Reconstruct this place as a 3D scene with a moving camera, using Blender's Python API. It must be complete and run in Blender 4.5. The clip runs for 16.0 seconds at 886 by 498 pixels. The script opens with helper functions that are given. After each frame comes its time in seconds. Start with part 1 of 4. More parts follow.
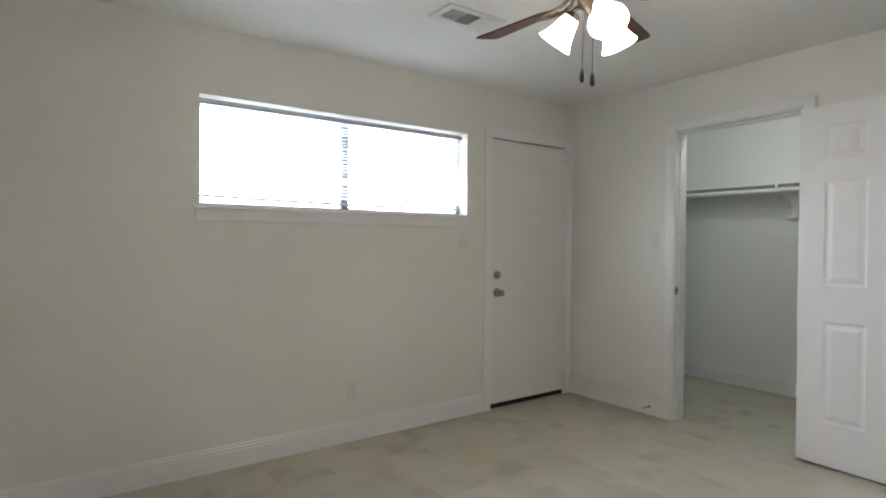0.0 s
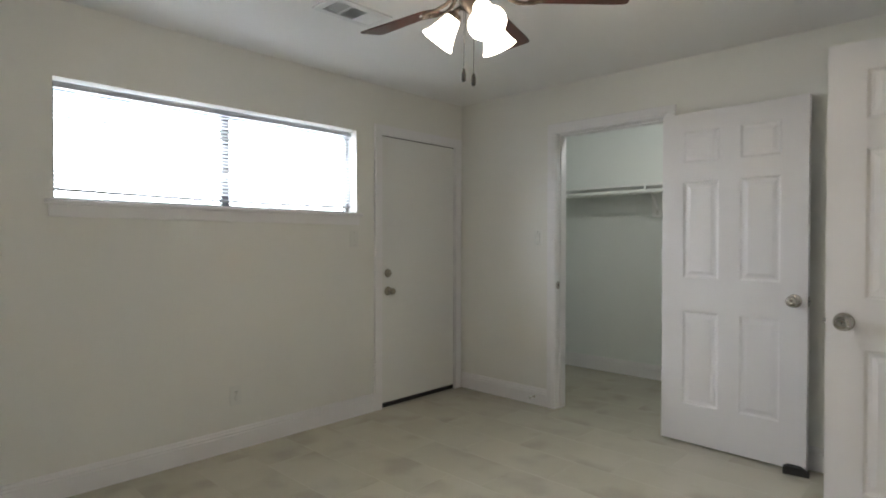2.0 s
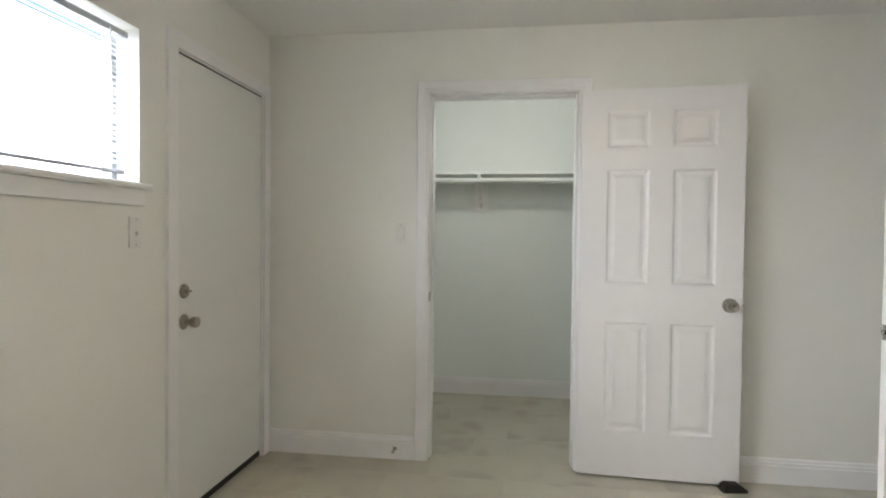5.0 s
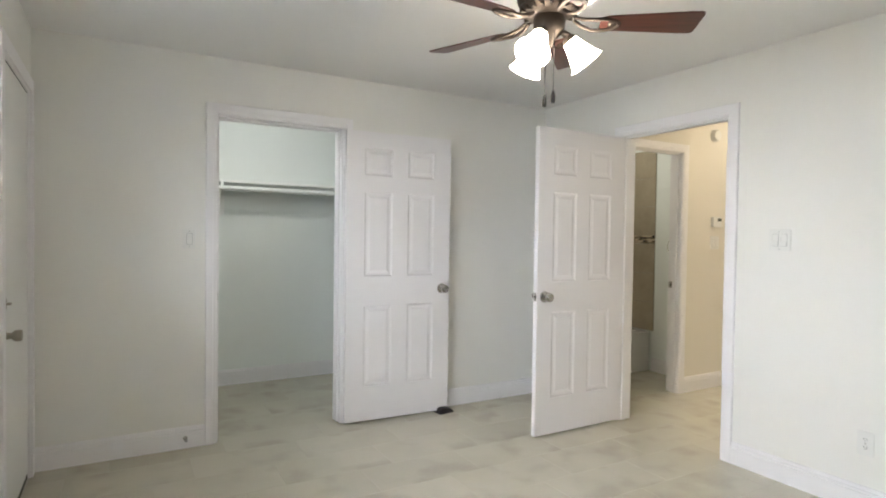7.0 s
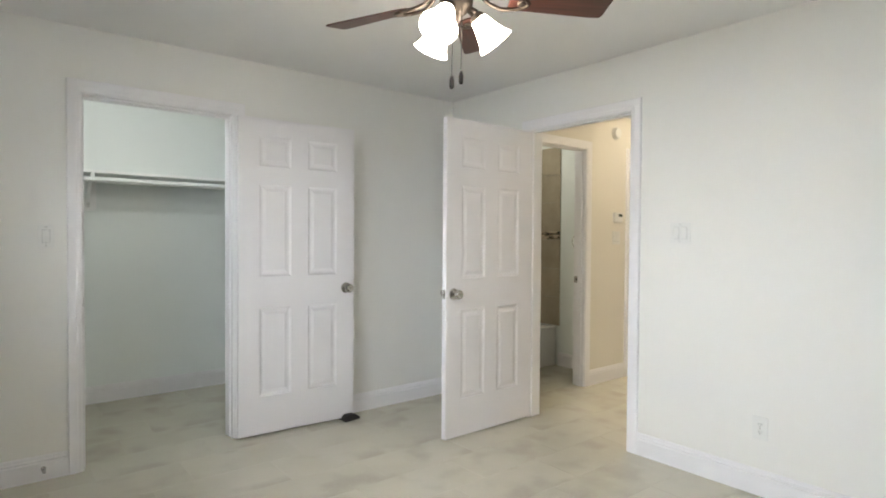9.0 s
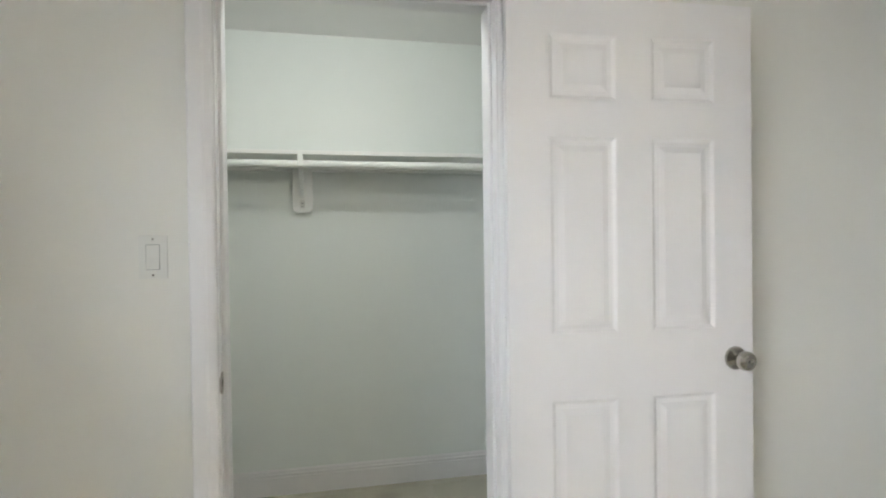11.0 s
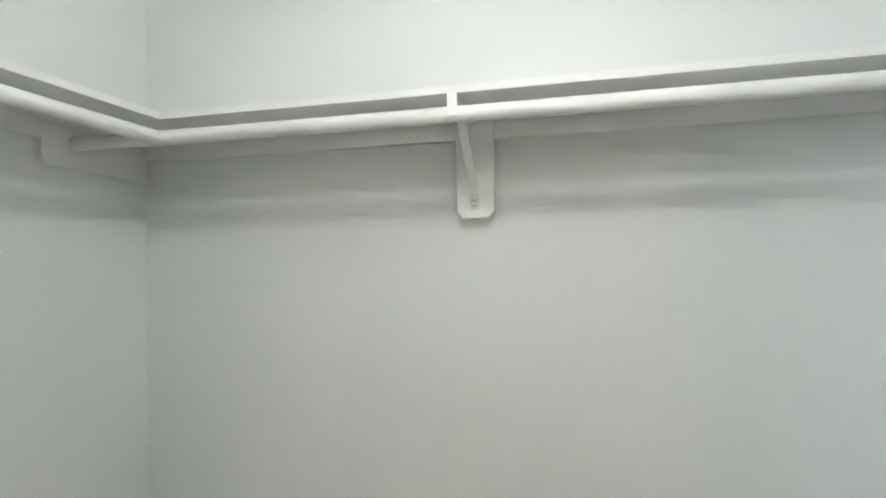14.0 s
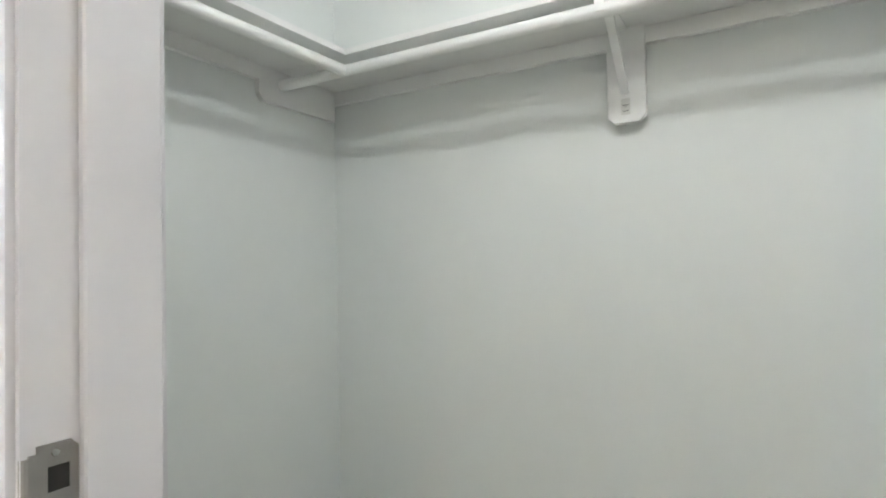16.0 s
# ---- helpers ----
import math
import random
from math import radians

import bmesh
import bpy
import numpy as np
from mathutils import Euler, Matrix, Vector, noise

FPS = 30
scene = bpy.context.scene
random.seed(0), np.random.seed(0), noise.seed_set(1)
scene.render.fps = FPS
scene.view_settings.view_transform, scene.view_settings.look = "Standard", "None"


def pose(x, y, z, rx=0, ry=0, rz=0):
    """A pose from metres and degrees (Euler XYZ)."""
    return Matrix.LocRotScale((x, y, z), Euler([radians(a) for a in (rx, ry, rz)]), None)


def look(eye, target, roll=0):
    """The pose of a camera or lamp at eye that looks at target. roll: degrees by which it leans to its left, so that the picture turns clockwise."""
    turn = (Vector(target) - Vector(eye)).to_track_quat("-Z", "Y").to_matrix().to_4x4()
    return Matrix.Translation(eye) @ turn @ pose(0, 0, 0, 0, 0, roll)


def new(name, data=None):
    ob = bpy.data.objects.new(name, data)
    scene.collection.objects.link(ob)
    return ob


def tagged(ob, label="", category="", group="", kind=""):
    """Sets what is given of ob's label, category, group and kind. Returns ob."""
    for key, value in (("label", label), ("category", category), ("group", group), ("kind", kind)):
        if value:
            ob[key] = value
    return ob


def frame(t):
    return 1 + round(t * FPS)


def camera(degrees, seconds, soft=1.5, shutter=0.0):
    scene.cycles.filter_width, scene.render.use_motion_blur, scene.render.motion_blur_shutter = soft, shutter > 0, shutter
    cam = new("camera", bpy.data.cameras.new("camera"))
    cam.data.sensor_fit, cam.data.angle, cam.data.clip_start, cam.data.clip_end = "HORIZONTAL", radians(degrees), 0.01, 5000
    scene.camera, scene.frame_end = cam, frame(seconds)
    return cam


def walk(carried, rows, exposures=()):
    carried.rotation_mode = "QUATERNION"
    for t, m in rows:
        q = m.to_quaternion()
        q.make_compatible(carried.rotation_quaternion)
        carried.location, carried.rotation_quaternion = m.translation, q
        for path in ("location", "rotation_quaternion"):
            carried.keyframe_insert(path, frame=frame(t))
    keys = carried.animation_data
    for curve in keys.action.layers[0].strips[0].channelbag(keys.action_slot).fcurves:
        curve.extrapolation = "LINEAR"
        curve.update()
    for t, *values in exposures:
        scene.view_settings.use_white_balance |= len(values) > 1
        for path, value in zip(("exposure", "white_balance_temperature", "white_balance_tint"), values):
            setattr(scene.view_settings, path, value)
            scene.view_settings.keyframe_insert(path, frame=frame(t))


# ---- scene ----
cam = camera(76.3, 16.0, soft=1.9)

PATH = [
    (0, (3.189, -3.663, 1.254), (1.574, -2.484, 1.229), 0.4),
    (0.5, (3.208, -3.672, 1.247), (1.651, -2.417, 1.223), 0.3),
    (1, (3.225, -3.661, 1.244), (1.74, -2.322, 1.218), 0.1),
    (1.5, (3.234, -3.655, 1.241), (1.812, -2.248, 1.215), 0.1),
    (2, (3.209, -3.622, 1.245), (1.835, -2.169, 1.219), 0.1),
    (2.5, (2.999, -3.432, 1.254), (1.693, -1.917, 1.221), -0.0),
    (3, (2.739, -3.341, 1.258), (1.56, -1.726, 1.219), -0.0),
    (3.2, (2.628, -3.317, 1.269), (1.525, -1.649, 1.23), 0.1),
    (5.3, (1.19, -3.1, 1.255), (1.13, -1.102, 1.208), 0.6),
    (5.5, (1.012, -3.155, 1.283), (1.116, -1.158, 1.229), 0.6),
    (6, (0.691, -3.395, 1.288), (1.256, -1.477, 1.241), 0.9),
    (6.5, (0.495, -3.627, 1.314), (1.337, -1.813, 1.257), 0.9),
    (7, (0.412, -3.744, 1.312), (1.408, -2.01, 1.268), 0.8),
    (7.5, (0.397, -3.757, 1.326), (1.476, -2.073, 1.281), 0.8),
    (8, (0.416, -3.766, 1.309), (1.563, -2.128, 1.271), 0.6),
    (8.5, (0.444, -3.769, 1.306), (1.662, -2.183, 1.263), 0.5),
    (9, (0.534, -3.594, 1.286), (1.795, -2.042, 1.244), 0.4),
    (9.5, (0.706, -3.149, 1.336), (1.919, -1.56, 1.281), 0.3),
    (10, (0.91, -2.604, 1.341), (1.921, -0.879, 1.278), 0.2),
    (10.2, (0.992, -2.404, 1.312), (1.857, -0.602, 1.265), -0.1),
    (12.3, (1.343, -0.708, 1.303), (1.476, 1.288, 1.292), -0.7),
    (12.5, (1.35, -0.619, 1.301), (1.448, 1.378, 1.297), -0.6),
    (13, (1.341, -0.41, 1.337), (1.377, 1.589, 1.318), -0.9),
    (13.5, (1.364, -0.272, 1.355), (1.292, 1.727, 1.369), -0.7),
    (14, (1.394, -0.128, 1.347), (0.938, 1.819, 1.397), -1.1),
    (14.5, (1.409, -0.038, 1.33), (0.523, 1.755, 1.337), -1.2),
    (15, (1.425, -0.028, 1.297), (0.345, 1.654, 1.275), -1.3),
    (15.5, (1.43, -0.084, 1.208), (0.368, 1.61, 1.22), -1.3),
    (16, (1.459, -0.224, 1.093), (0.463, 1.51, 1.141), -1.1),
]
walk(cam, [(t, look(eye, target, roll)) for t, eye, target, roll in PATH],
     exposures=((0.0, 1.38, 6550, 10), (1.5, 1.26, 6600, 10), (2.0, 1.15, 6700, 10), (2.5, 1.02, 6800, 10), (3.2, 1.09, 6850, 10), (5.3, 1.75, 6850, 10), (7.0, 1.85, 6600, 11), (9.0, 1.79, 6550, 10),
                (10.2, 1.86, 6700, 9), (12.3, 1.96, 6550, 11), (13.0, 2.20, 6550, 13), (14.5, 2.38, 6500, 14), (16.0, 2.48, 6450, 15)))

# ---------------------------------------------------------------- world and large lights
ROOM_W, ROOM_S, CEIL = 3.55, -4.05, 2.40

world = bpy.data.worlds.new("sky")
scene.world = world
world.use_nodes = True
wt = world.node_tree
sky = wt.nodes.new("ShaderNodeTexSky")
sky.sky_type = "NISHITA"
sky.sun_disc = False
sky.dust_density = 3.0
sky.sun_elevation, sky.sun_rotation = radians(50), radians(100)
wt.links.new(sky.outputs[0], wt.nodes["Background"].inputs[0])
wt.nodes["Background"].inputs[1].default_value = 0.12


def lamp(name, kind, energy, colour, m, size=0.1, size_y=None, label=""):
    data = bpy.data.lights.new(name, kind)
    data.energy, data.color = energy, colour
    if kind == "AREA":
        data.shape, data.size, data.size_y = "RECTANGLE", size, size_y or size
    elif kind == "SUN":
        data.angle = size
    else:
        data.shadow_soft_size = size
    ob = new(name, data)
    ob.matrix_world = m
    return ob


lamp("sun", "SUN", 2.5, (1, 0.95, 0.88), look((12, -2, 14), (0, 0, 0)), radians(0.5))
daylight = lamp("window_daylight", "AREA", 20.0, (0.84, 0.91, 1.0), look((-0.245, -1.95, 1.741), (0.755, -1.95, 1.53)), 2.4, 0.54)
daylight.data.spread = radians(138)
lamp("closet_light", "POINT", 2.65, (0.955, 1.0, 0.995), pose(1.30, 0.24, 2.25), 0.05)
# Added point lamp without a fixture, brightens the tub and bathroom tiles.
lamp("bath_fill", "POINT", 1.7, (1.0, 0.98, 0.85), pose(4.3, 0.2, 2.2), 0.05)
# Added fill for the hall; no fixture hangs at this point.
lamp("hall_fill", "POINT", 2.6, (1.0, 0.85, 0.63), pose(5.0, -1.40, 2.2), 0.06)
downlight = lamp("hall_downlight", "SPOT", 34.0, (1.0, 0.85, 0.63), look((5.19, -0.80, 2.385), (4.80, -1.85, 0.0)), 0.03)
downlight.data.spot_size, downlight.data.spot_blend = radians(74), 0.9
# Unseen fill added to brighten the living room, apart from its track light.
lamp("far_room_fill", "POINT", 13.0, (1.0, 0.86, 0.68), pose(7.9, 1.9, 1.7), 0.08)


# ---------------------------------------------------------------- materials
def material(name, colour, rough=0.5, metal=0.0, var=0.06, scale=3.0, fine=60.0, bump=0.0, bump_scale=200.0,
             random_amount=0.0, emit=0.0, coat=0.0, tint=None, transmission=0.0):
    mat = bpy.data.materials.new(name)
    mat.use_nodes = True
    nt = mat.node_tree
    b = nt.nodes["Principled BSDF"]
    b.inputs["Roughness"].default_value = rough
    b.inputs["Metallic"].default_value = metal
    b.inputs["Coat Weight"].default_value = coat
    b.inputs["Transmission Weight"].default_value = transmission
    geo = nt.nodes.new("ShaderNodeNewGeometry")

    def noise_node(s, detail=4.0):
        n = nt.nodes.new("ShaderNodeTexNoise")
        n.inputs["Scale"].default_value, n.inputs["Detail"].default_value = s, detail
        nt.links.new(geo.outputs["Position"], n.inputs["Vector"])
        return n

    ramp = nt.nodes.new("ShaderNodeMix")
    ramp.data_type = "RGBA"
    dark = tint or tuple(c * (1 - var) for c in colour)
    ramp.inputs["A"].default_value = (*dark, 1)
    ramp.inputs["B"].default_value = (*[min(1, c * (1 + var * 0.4)) for c in colour], 1)
    big, small = noise_node(scale), noise_node(fine)
    mix = nt.nodes.new("ShaderNodeMath")
    mix.operation = "MULTIPLY_ADD"
    mix.inputs[1].default_value = 0.35
    sub = nt.nodes.new("ShaderNodeMath")
    sub.operation = "MULTIPLY_ADD"
    sub.inputs[1].default_value, sub.inputs[2].default_value = 0.9, -0.12 - random_amount * 0.5
    nt.links.new(big.outputs["Fac"], sub.inputs[0])
    nt.links.new(small.outputs["Fac"], mix.inputs[0])
    nt.links.new(sub.outputs[0], mix.inputs[2])
    fac = mix.outputs[0]
    if random_amount:
        info = nt.nodes.new("ShaderNodeObjectInfo")
        rnd = nt.nodes.new("ShaderNodeMath")
        rnd.operation = "MULTIPLY_ADD"
        rnd.inputs[1].default_value = random_amount
        nt.links.new(info.outputs["Random"], rnd.inputs[0])
        nt.links.new(fac, rnd.inputs[2])
        fac = rnd.outputs[0]
    nt.links.new(fac, ramp.inputs["Factor"])
    nt.links.new(ramp.outputs["Result"], b.inputs["Base Color"])
    if bump:
        bn = noise_node(bump_scale, 2.0)
        bp = nt.nodes.new("ShaderNodeBump")
        bp.inputs["Strength"].default_value, bp.inputs["Distance"].default_value = bump, 0.002
        nt.links.new(bn.outputs["Fac"], bp.inputs["Height"])
        nt.links.new(bp.outputs["Normal"], b.inputs["Normal"])
    if emit:
        b.inputs["Emission Color"].default_value = (*colour, 1)
        b.inputs["Emission Strength"].default_value = emit
    return mat


WALL = material("wall_paint", (0.782, 0.775, 0.738), 0.75, var=0.03, scale=1.2, fine=25, bump=0.14, bump_scale=160)
CLOSET_PAINT = material("closet_paint", (0.828, 0.862, 0.838), 0.75, var=0.03, scale=1.4, fine=25, bump=0.14, bump_scale=160)
HALL_PAINT = material("hall_paint", (0.73, 0.70, 0.63), 0.7, var=0.03, scale=1.4, fine=25, bump=0.2, bump_scale=160)
CEILING = material("ceiling_paint", (0.83, 0.825, 0.81), 0.85, var=0.03, scale=1.5, fine=30, bump=0.3, bump_scale=120)
TRIM = material("white_trim_paint", (0.81, 0.80, 0.808), 0.32, var=0.03, scale=5, fine=90, bump=0.03, bump_scale=60)
DOOR = material("white_door_paint", (0.79, 0.773, 0.782), 0.34, var=0.025, scale=3, fine=70, bump=0.04, bump_scale=90)
EXT_DOOR = material("steel_door_paint", (0.76, 0.76, 0.74), 0.40, var=0.04, scale=2, fine=50, bump=0.06, bump_scale=50)
SHELF_PAINT = material("shelf_paint", (0.885, 0.89, 0.87), 0.4, var=0.04, scale=6, fine=80, bump=0.12, bump_scale=70)
BLACK = material("black_rubber_and_gap", (0.018, 0.016, 0.015), 0.6, var=0.2, scale=30)
NICKEL = material("satin_nickel", (0.47, 0.45, 0.42), 0.18, 1.0, var=0.12, scale=20, fine=200)
STEEL = material("brushed_steel", (0.40, 0.375, 0.345), 0.38, 1.0, var=0.15, scale=40, fine=300)
# Shade inside holes and slots, given as a near-black colour on solid pieces.
HOLE_SHADE = material("recess_shade", (0.02, 0.018, 0.015), 0.8)
BRONZE = material("aged_bronze", (0.075, 0.058, 0.045), 0.48, 0.7, var=0.35, scale=25, fine=150)
CHAIN = material("dark_chain", (0.010, 0.008, 0.007), 0.8, 0.0, var=0.3, scale=60)
PLASTIC = material("white_plastic", (0.74, 0.74, 0.71), 0.3, var=0.02, scale=10)
PLASTIC_EDGE = material("grey_plastic", (0.35, 0.35, 0.34), 0.5)
VENT = material("vent_metal", (0.74, 0.74, 0.73), 0.45, var=0.05, scale=12)
BLIND = material("vinyl_blind", (0.82, 0.84, 0.86), 0.45, var=0.02, scale=8)
bt = BLIND.node_tree
leak, blend = bt.nodes.new("ShaderNodeBsdfTranslucent"), bt.nodes.new("ShaderNodeMixShader")
leak.inputs["Color"].default_value = (0.85, 0.88, 0.92, 1)
blend.inputs["Fac"].default_value = 0.18
bt.links.new(bt.nodes["Principled BSDF"].outputs[0], blend.inputs[1])
bt.links.new(leak.outputs[0], blend.inputs[2])
bt.links.new(blend.outputs[0], bt.nodes["Material Output"].inputs["Surface"])
BLIND_RAIL = material("blind_rail", (0.50, 0.52, 0.56), 0.4, var=0.03, scale=8)
# Frame aluminium darkened: the stile's silhouette against the daylight is in its colour.
BACKLIT_STILE = material("backlit_stile_aluminium", (0.17, 0.175, 0.19), 0.45, 0.4, var=0.08, scale=15)
ALU = material("window_frame_aluminium", (0.40, 0.41, 0.43), 0.45, 0.2, var=0.08, scale=15)
GROUT = material("grout", (0.47, 0.445, 0.375), 0.8, var=0.12, scale=8, fine=120)
TUB = material("tub_enamel", (0.84, 0.84, 0.82), 0.12, var=0.01)
GLOW = material("lit_frosted_glass", (1.0, 0.905, 0.775), 0.3, emit=10.2)
SPOT_GLOW = material("lit_spot_bulb", (1.0, 0.88, 0.68), 0.3, emit=14.0)
SCREEN = material("lcd_screen", (0.10, 0.12, 0.10), 0.2)
LABEL_INK = material("label_ink", (0.12, 0.12, 0.12), 0.7)
SOIL = material("lawn", (0.06, 0.09, 0.03), 0.9, var=0.4, scale=0.6, fine=9)

GLASS = bpy.data.materials.new("window_glass")
GLASS.use_nodes = True
GLASS.node_tree.nodes["Principled BSDF"].inputs["Transmission Weight"].default_value = 1.0
GLASS.node_tree.nodes["Principled BSDF"].inputs["Roughness"].default_value = 0.0
GLASS.node_tree.nodes["Principled BSDF"].inputs["IOR"].default_value = 1.1


def stone_tile():
    """Polished porcelain with soft cloudy blotches, lighter or darker tile by tile."""
    mat = bpy.data.materials.new("porcelain_floor_tile")
    mat.use_nodes = True
    nt = mat.node_tree
    b = nt.nodes["Principled BSDF"]
    geo, info = nt.nodes.new("ShaderNodeNewGeometry"), nt.nodes.new("ShaderNodeObjectInfo")
    shift = nt.nodes.new("ShaderNodeVectorMath")
    shift.operation = "MULTIPLY_ADD"
    cx = nt.nodes.new("ShaderNodeCombineXYZ")
    for i, k in enumerate((17.0, 9.0, 5.0)):
        m = nt.nodes.new("ShaderNodeMath")
        m.operation = "MULTIPLY"
        m.inputs[1].default_value = k
        nt.links.new(info.outputs["Random"], m.inputs[0])
        nt.links.new(m.outputs[0], cx.inputs[i])
    nt.links.new(geo.outputs["Position"], shift.inputs[0])
    shift.inputs[1].default_value = (1, 1, 1)
    nt.links.new(cx.outputs[0], shift.inputs[2])

    def nz(s, d, rough=0.5):
        n = nt.nodes.new("ShaderNodeTexNoise")
        n.inputs["Scale"].default_value, n.inputs["Detail"].default_value = s, d
        n.inputs["Roughness"].default_value = rough
        nt.links.new(shift.outputs[0], n.inputs["Vector"])
        return n

    cloud, patch, grain = nz(2.0, 2.0, 0.45), nz(4.2, 1.6, 0.45), nz(45, 3)

    def step(node, lo, hi, top):
        n = nt.nodes.new("ShaderNodeMapRange")
        n.interpolation_type = "SMOOTHSTEP"
        n.inputs["From Min"].default_value, n.inputs["From Max"].default_value = lo, hi
        n.inputs["To Max"].default_value = top
        nt.links.new(node.outputs[0], n.inputs["Value"])
        return n.outputs["Result"]

    def blend(a, b, fac):
        n = nt.nodes.new("ShaderNodeMix")
        n.data_type = "RGBA"
        for key, v in (("A", a), ("B", b)):
            if isinstance(v, tuple):
                n.inputs[key].default_value = (*v, 1)
            else:
                nt.links.new(v, n.inputs[key])
        nt.links.new(fac, n.inputs["Factor"])
        return n.outputs["Result"]

    col = blend((0.52, 0.492, 0.405), (0.485, 0.457, 0.373), step(cloud, 0.38, 0.64, 1.0))
    col = blend(col, (0.385, 0.357, 0.29), step(patch, 0.50, 0.74, 0.66))
    col = blend(col, (0.55, 0.52, 0.445), step(grain, 0.45, 0.75, 0.15))
    nt.links.new(col, b.inputs["Base Color"])
    b.inputs["Roughness"].default_value = 0.24
    return mat


TILE = stone_tile()
BATH_TILE = material("bath_wall_tile", (0.42, 0.36, 0.27), 0.25, var=0.35, scale=4, fine=22, random_amount=0.25)
MOSAIC = material("glass_mosaic", (0.36, 0.29, 0.21), 0.15, var=0.97, scale=0.6, fine=2, random_amount=1.6)
WOOD = bpy.data.materials.new("cherry_blade_wood")
WOOD.use_nodes = True


def wood_nodes(mat, dark, light):
    nt = mat.node_tree
    b = nt.nodes["Principled BSDF"]
    b.inputs["Roughness"].default_value = 0.32
    tc = nt.nodes.new("ShaderNodeTexCoord")
    mp = nt.nodes.new("ShaderNodeMapping")
    mp.inputs["Scale"].default_value = (2.0, 40.0, 20.0)
    n = nt.nodes.new("ShaderNodeTexNoise")
    n.inputs["Scale"].default_value, n.inputs["Detail"].default_value = 1.5, 6
    r = nt.nodes.new("ShaderNodeValToRGB")
    r.color_ramp.elements[0].position, r.color_ramp.elements[0].color = 0.3, (*dark, 1)
    r.color_ramp.elements[1].position, r.color_ramp.elements[1].color = 0.7, (*light, 1)
    nt.links.new(tc.outputs["Object"], mp.inputs["Vector"])
    nt.links.new(mp.outputs["Vector"], n.inputs["Vector"])
    nt.links.new(n.outputs["Fac"], r.inputs["Fac"])
    nt.links.new(r.outputs["Color"], b.inputs["Base Color"])


wood_nodes(WOOD, (0.034, 0.011, 0.008), (0.080, 0.024, 0.016))


# ---------------------------------------------------------------- mesh helpers
def link(name, bm, mat, parent=None, label="", m=None, smooth=False):
    bmesh.ops.recalc_face_normals(bm, faces=bm.faces)
    me = bpy.data.meshes.new(name)
    bm.to_mesh(me)
    bm.free()
    me.materials.append(mat)
    if smooth:
        for p in me.polygons:
            p.use_smooth = True
        me.set_sharp_from_angle(angle=radians(38))
    ob = new(name, me)
    if m is not None:
        ob.matrix_basis = m
    if parent is not None:
        ob.parent = parent
    if label:
        tagged(ob, label)
    return ob


def part(name, bm, mat, parent, label="", m=None, smooth=False):
    return link(name, bm, mat, parent, label, m, smooth)


def thing(name, m, label, category, group="", kind=""):
    ob = new(name)
    ob.empty_display_size = 0.05
    ob.matrix_basis = m
    return tagged(ob, label, category, group, kind)


def structure(name, bm, mat, label, category=""):
    return tagged(link(name, bm, mat), label, category or name.split("_")[0], kind="structure")


def box(lo, hi, bevel=0.0, seg=1, bm=None):
    bm = bm or bmesh.new()
    x0, y0, z0 = lo
    x1, y1, z1 = hi
    v = [bm.verts.new(p) for p in ((x0, y0, z0), (x1, y0, z0), (x1, y1, z0), (x0, y1, z0),
                                   (x0, y0, z1), (x1, y0, z1), (x1, y1, z1), (x0, y1, z1))]
    fs = [bm.faces.new([v[i] for i in f]) for f in
          ((0, 3, 2, 1), (4, 5, 6, 7), (0, 1, 5, 4), (1, 2, 6, 5), (2, 3, 7, 6), (3, 0, 4, 7))]
    if bevel:
        es = {e for f in fs for e in f.edges}
        bmesh.ops.bevel(bm, geom=list(es), offset=bevel, segments=seg, profile=0.6, affect="EDGES")
    return bm


def slab(us, vs, d0, d1, solid, place):
    """A slab over a grid of u and v cuts, from depth d0 to d1, with the cells for which solid(u, v) fails left open."""
    bm = bmesh.new()
    verts = {}

    def vert(i, j, k):
        if (i, j, k) not in verts:
            verts[i, j, k] = bm.verts.new(place(us[i], vs[j], (d0, d1)[k]))
        return verts[i, j, k]

    n, m = len(us) - 1, len(vs) - 1
    full = [[solid((us[i] + us[i + 1]) / 2, (vs[j] + vs[j + 1]) / 2) for j in range(m)] for i in range(n)]
    for i in range(n):
        for j in range(m):
            if not full[i][j]:
                continue
            for k in (0, 1):
                bm.faces.new([vert(i, j, k), vert(i + 1, j, k), vert(i + 1, j + 1, k), vert(i, j + 1, k)])
            for di, dj, a, b in ((-1, 0, (i, j), (i, j + 1)), (1, 0, (i + 1, j), (i + 1, j + 1)),
                                 (0, -1, (i, j), (i + 1, j)), (0, 1, (i, j + 1), (i + 1, j + 1))):
                ii, jj = i + di, j + dj
                if not (0 <= ii < n and 0 <= jj < m and full[ii][jj]):
                    bm.faces.new([vert(*a, 0), vert(*b, 0), vert(*b, 1), vert(*a, 1)])
    return bm


def wall(axis, a0, a1, d0, d1, z0=0.0, z1=CEIL, holes=()):
    """A wall that runs along x or y from a0 to a1, from depth d0 to d1, with holes (a0, a1, z0, z1) through it."""
    us = sorted({a0, a1, *[h[0] for h in holes], *[h[1] for h in holes]})
    vs = sorted({z0, z1, *[h[2] for h in holes], *[h[3] for h in holes]})
    us, vs = [u for u in us if a0 <= u <= a1], [v for v in vs if z0 <= v <= z1]

    def solid(u, v):
        return not any(h[0] < u < h[1] and h[2] < v < h[3] for h in holes)

    place = (lambda u, v, d: (u, d, v)) if axis == "x" else (lambda u, v, d: (d, u, v))
    return slab(us, vs, d0, d1, solid, place)


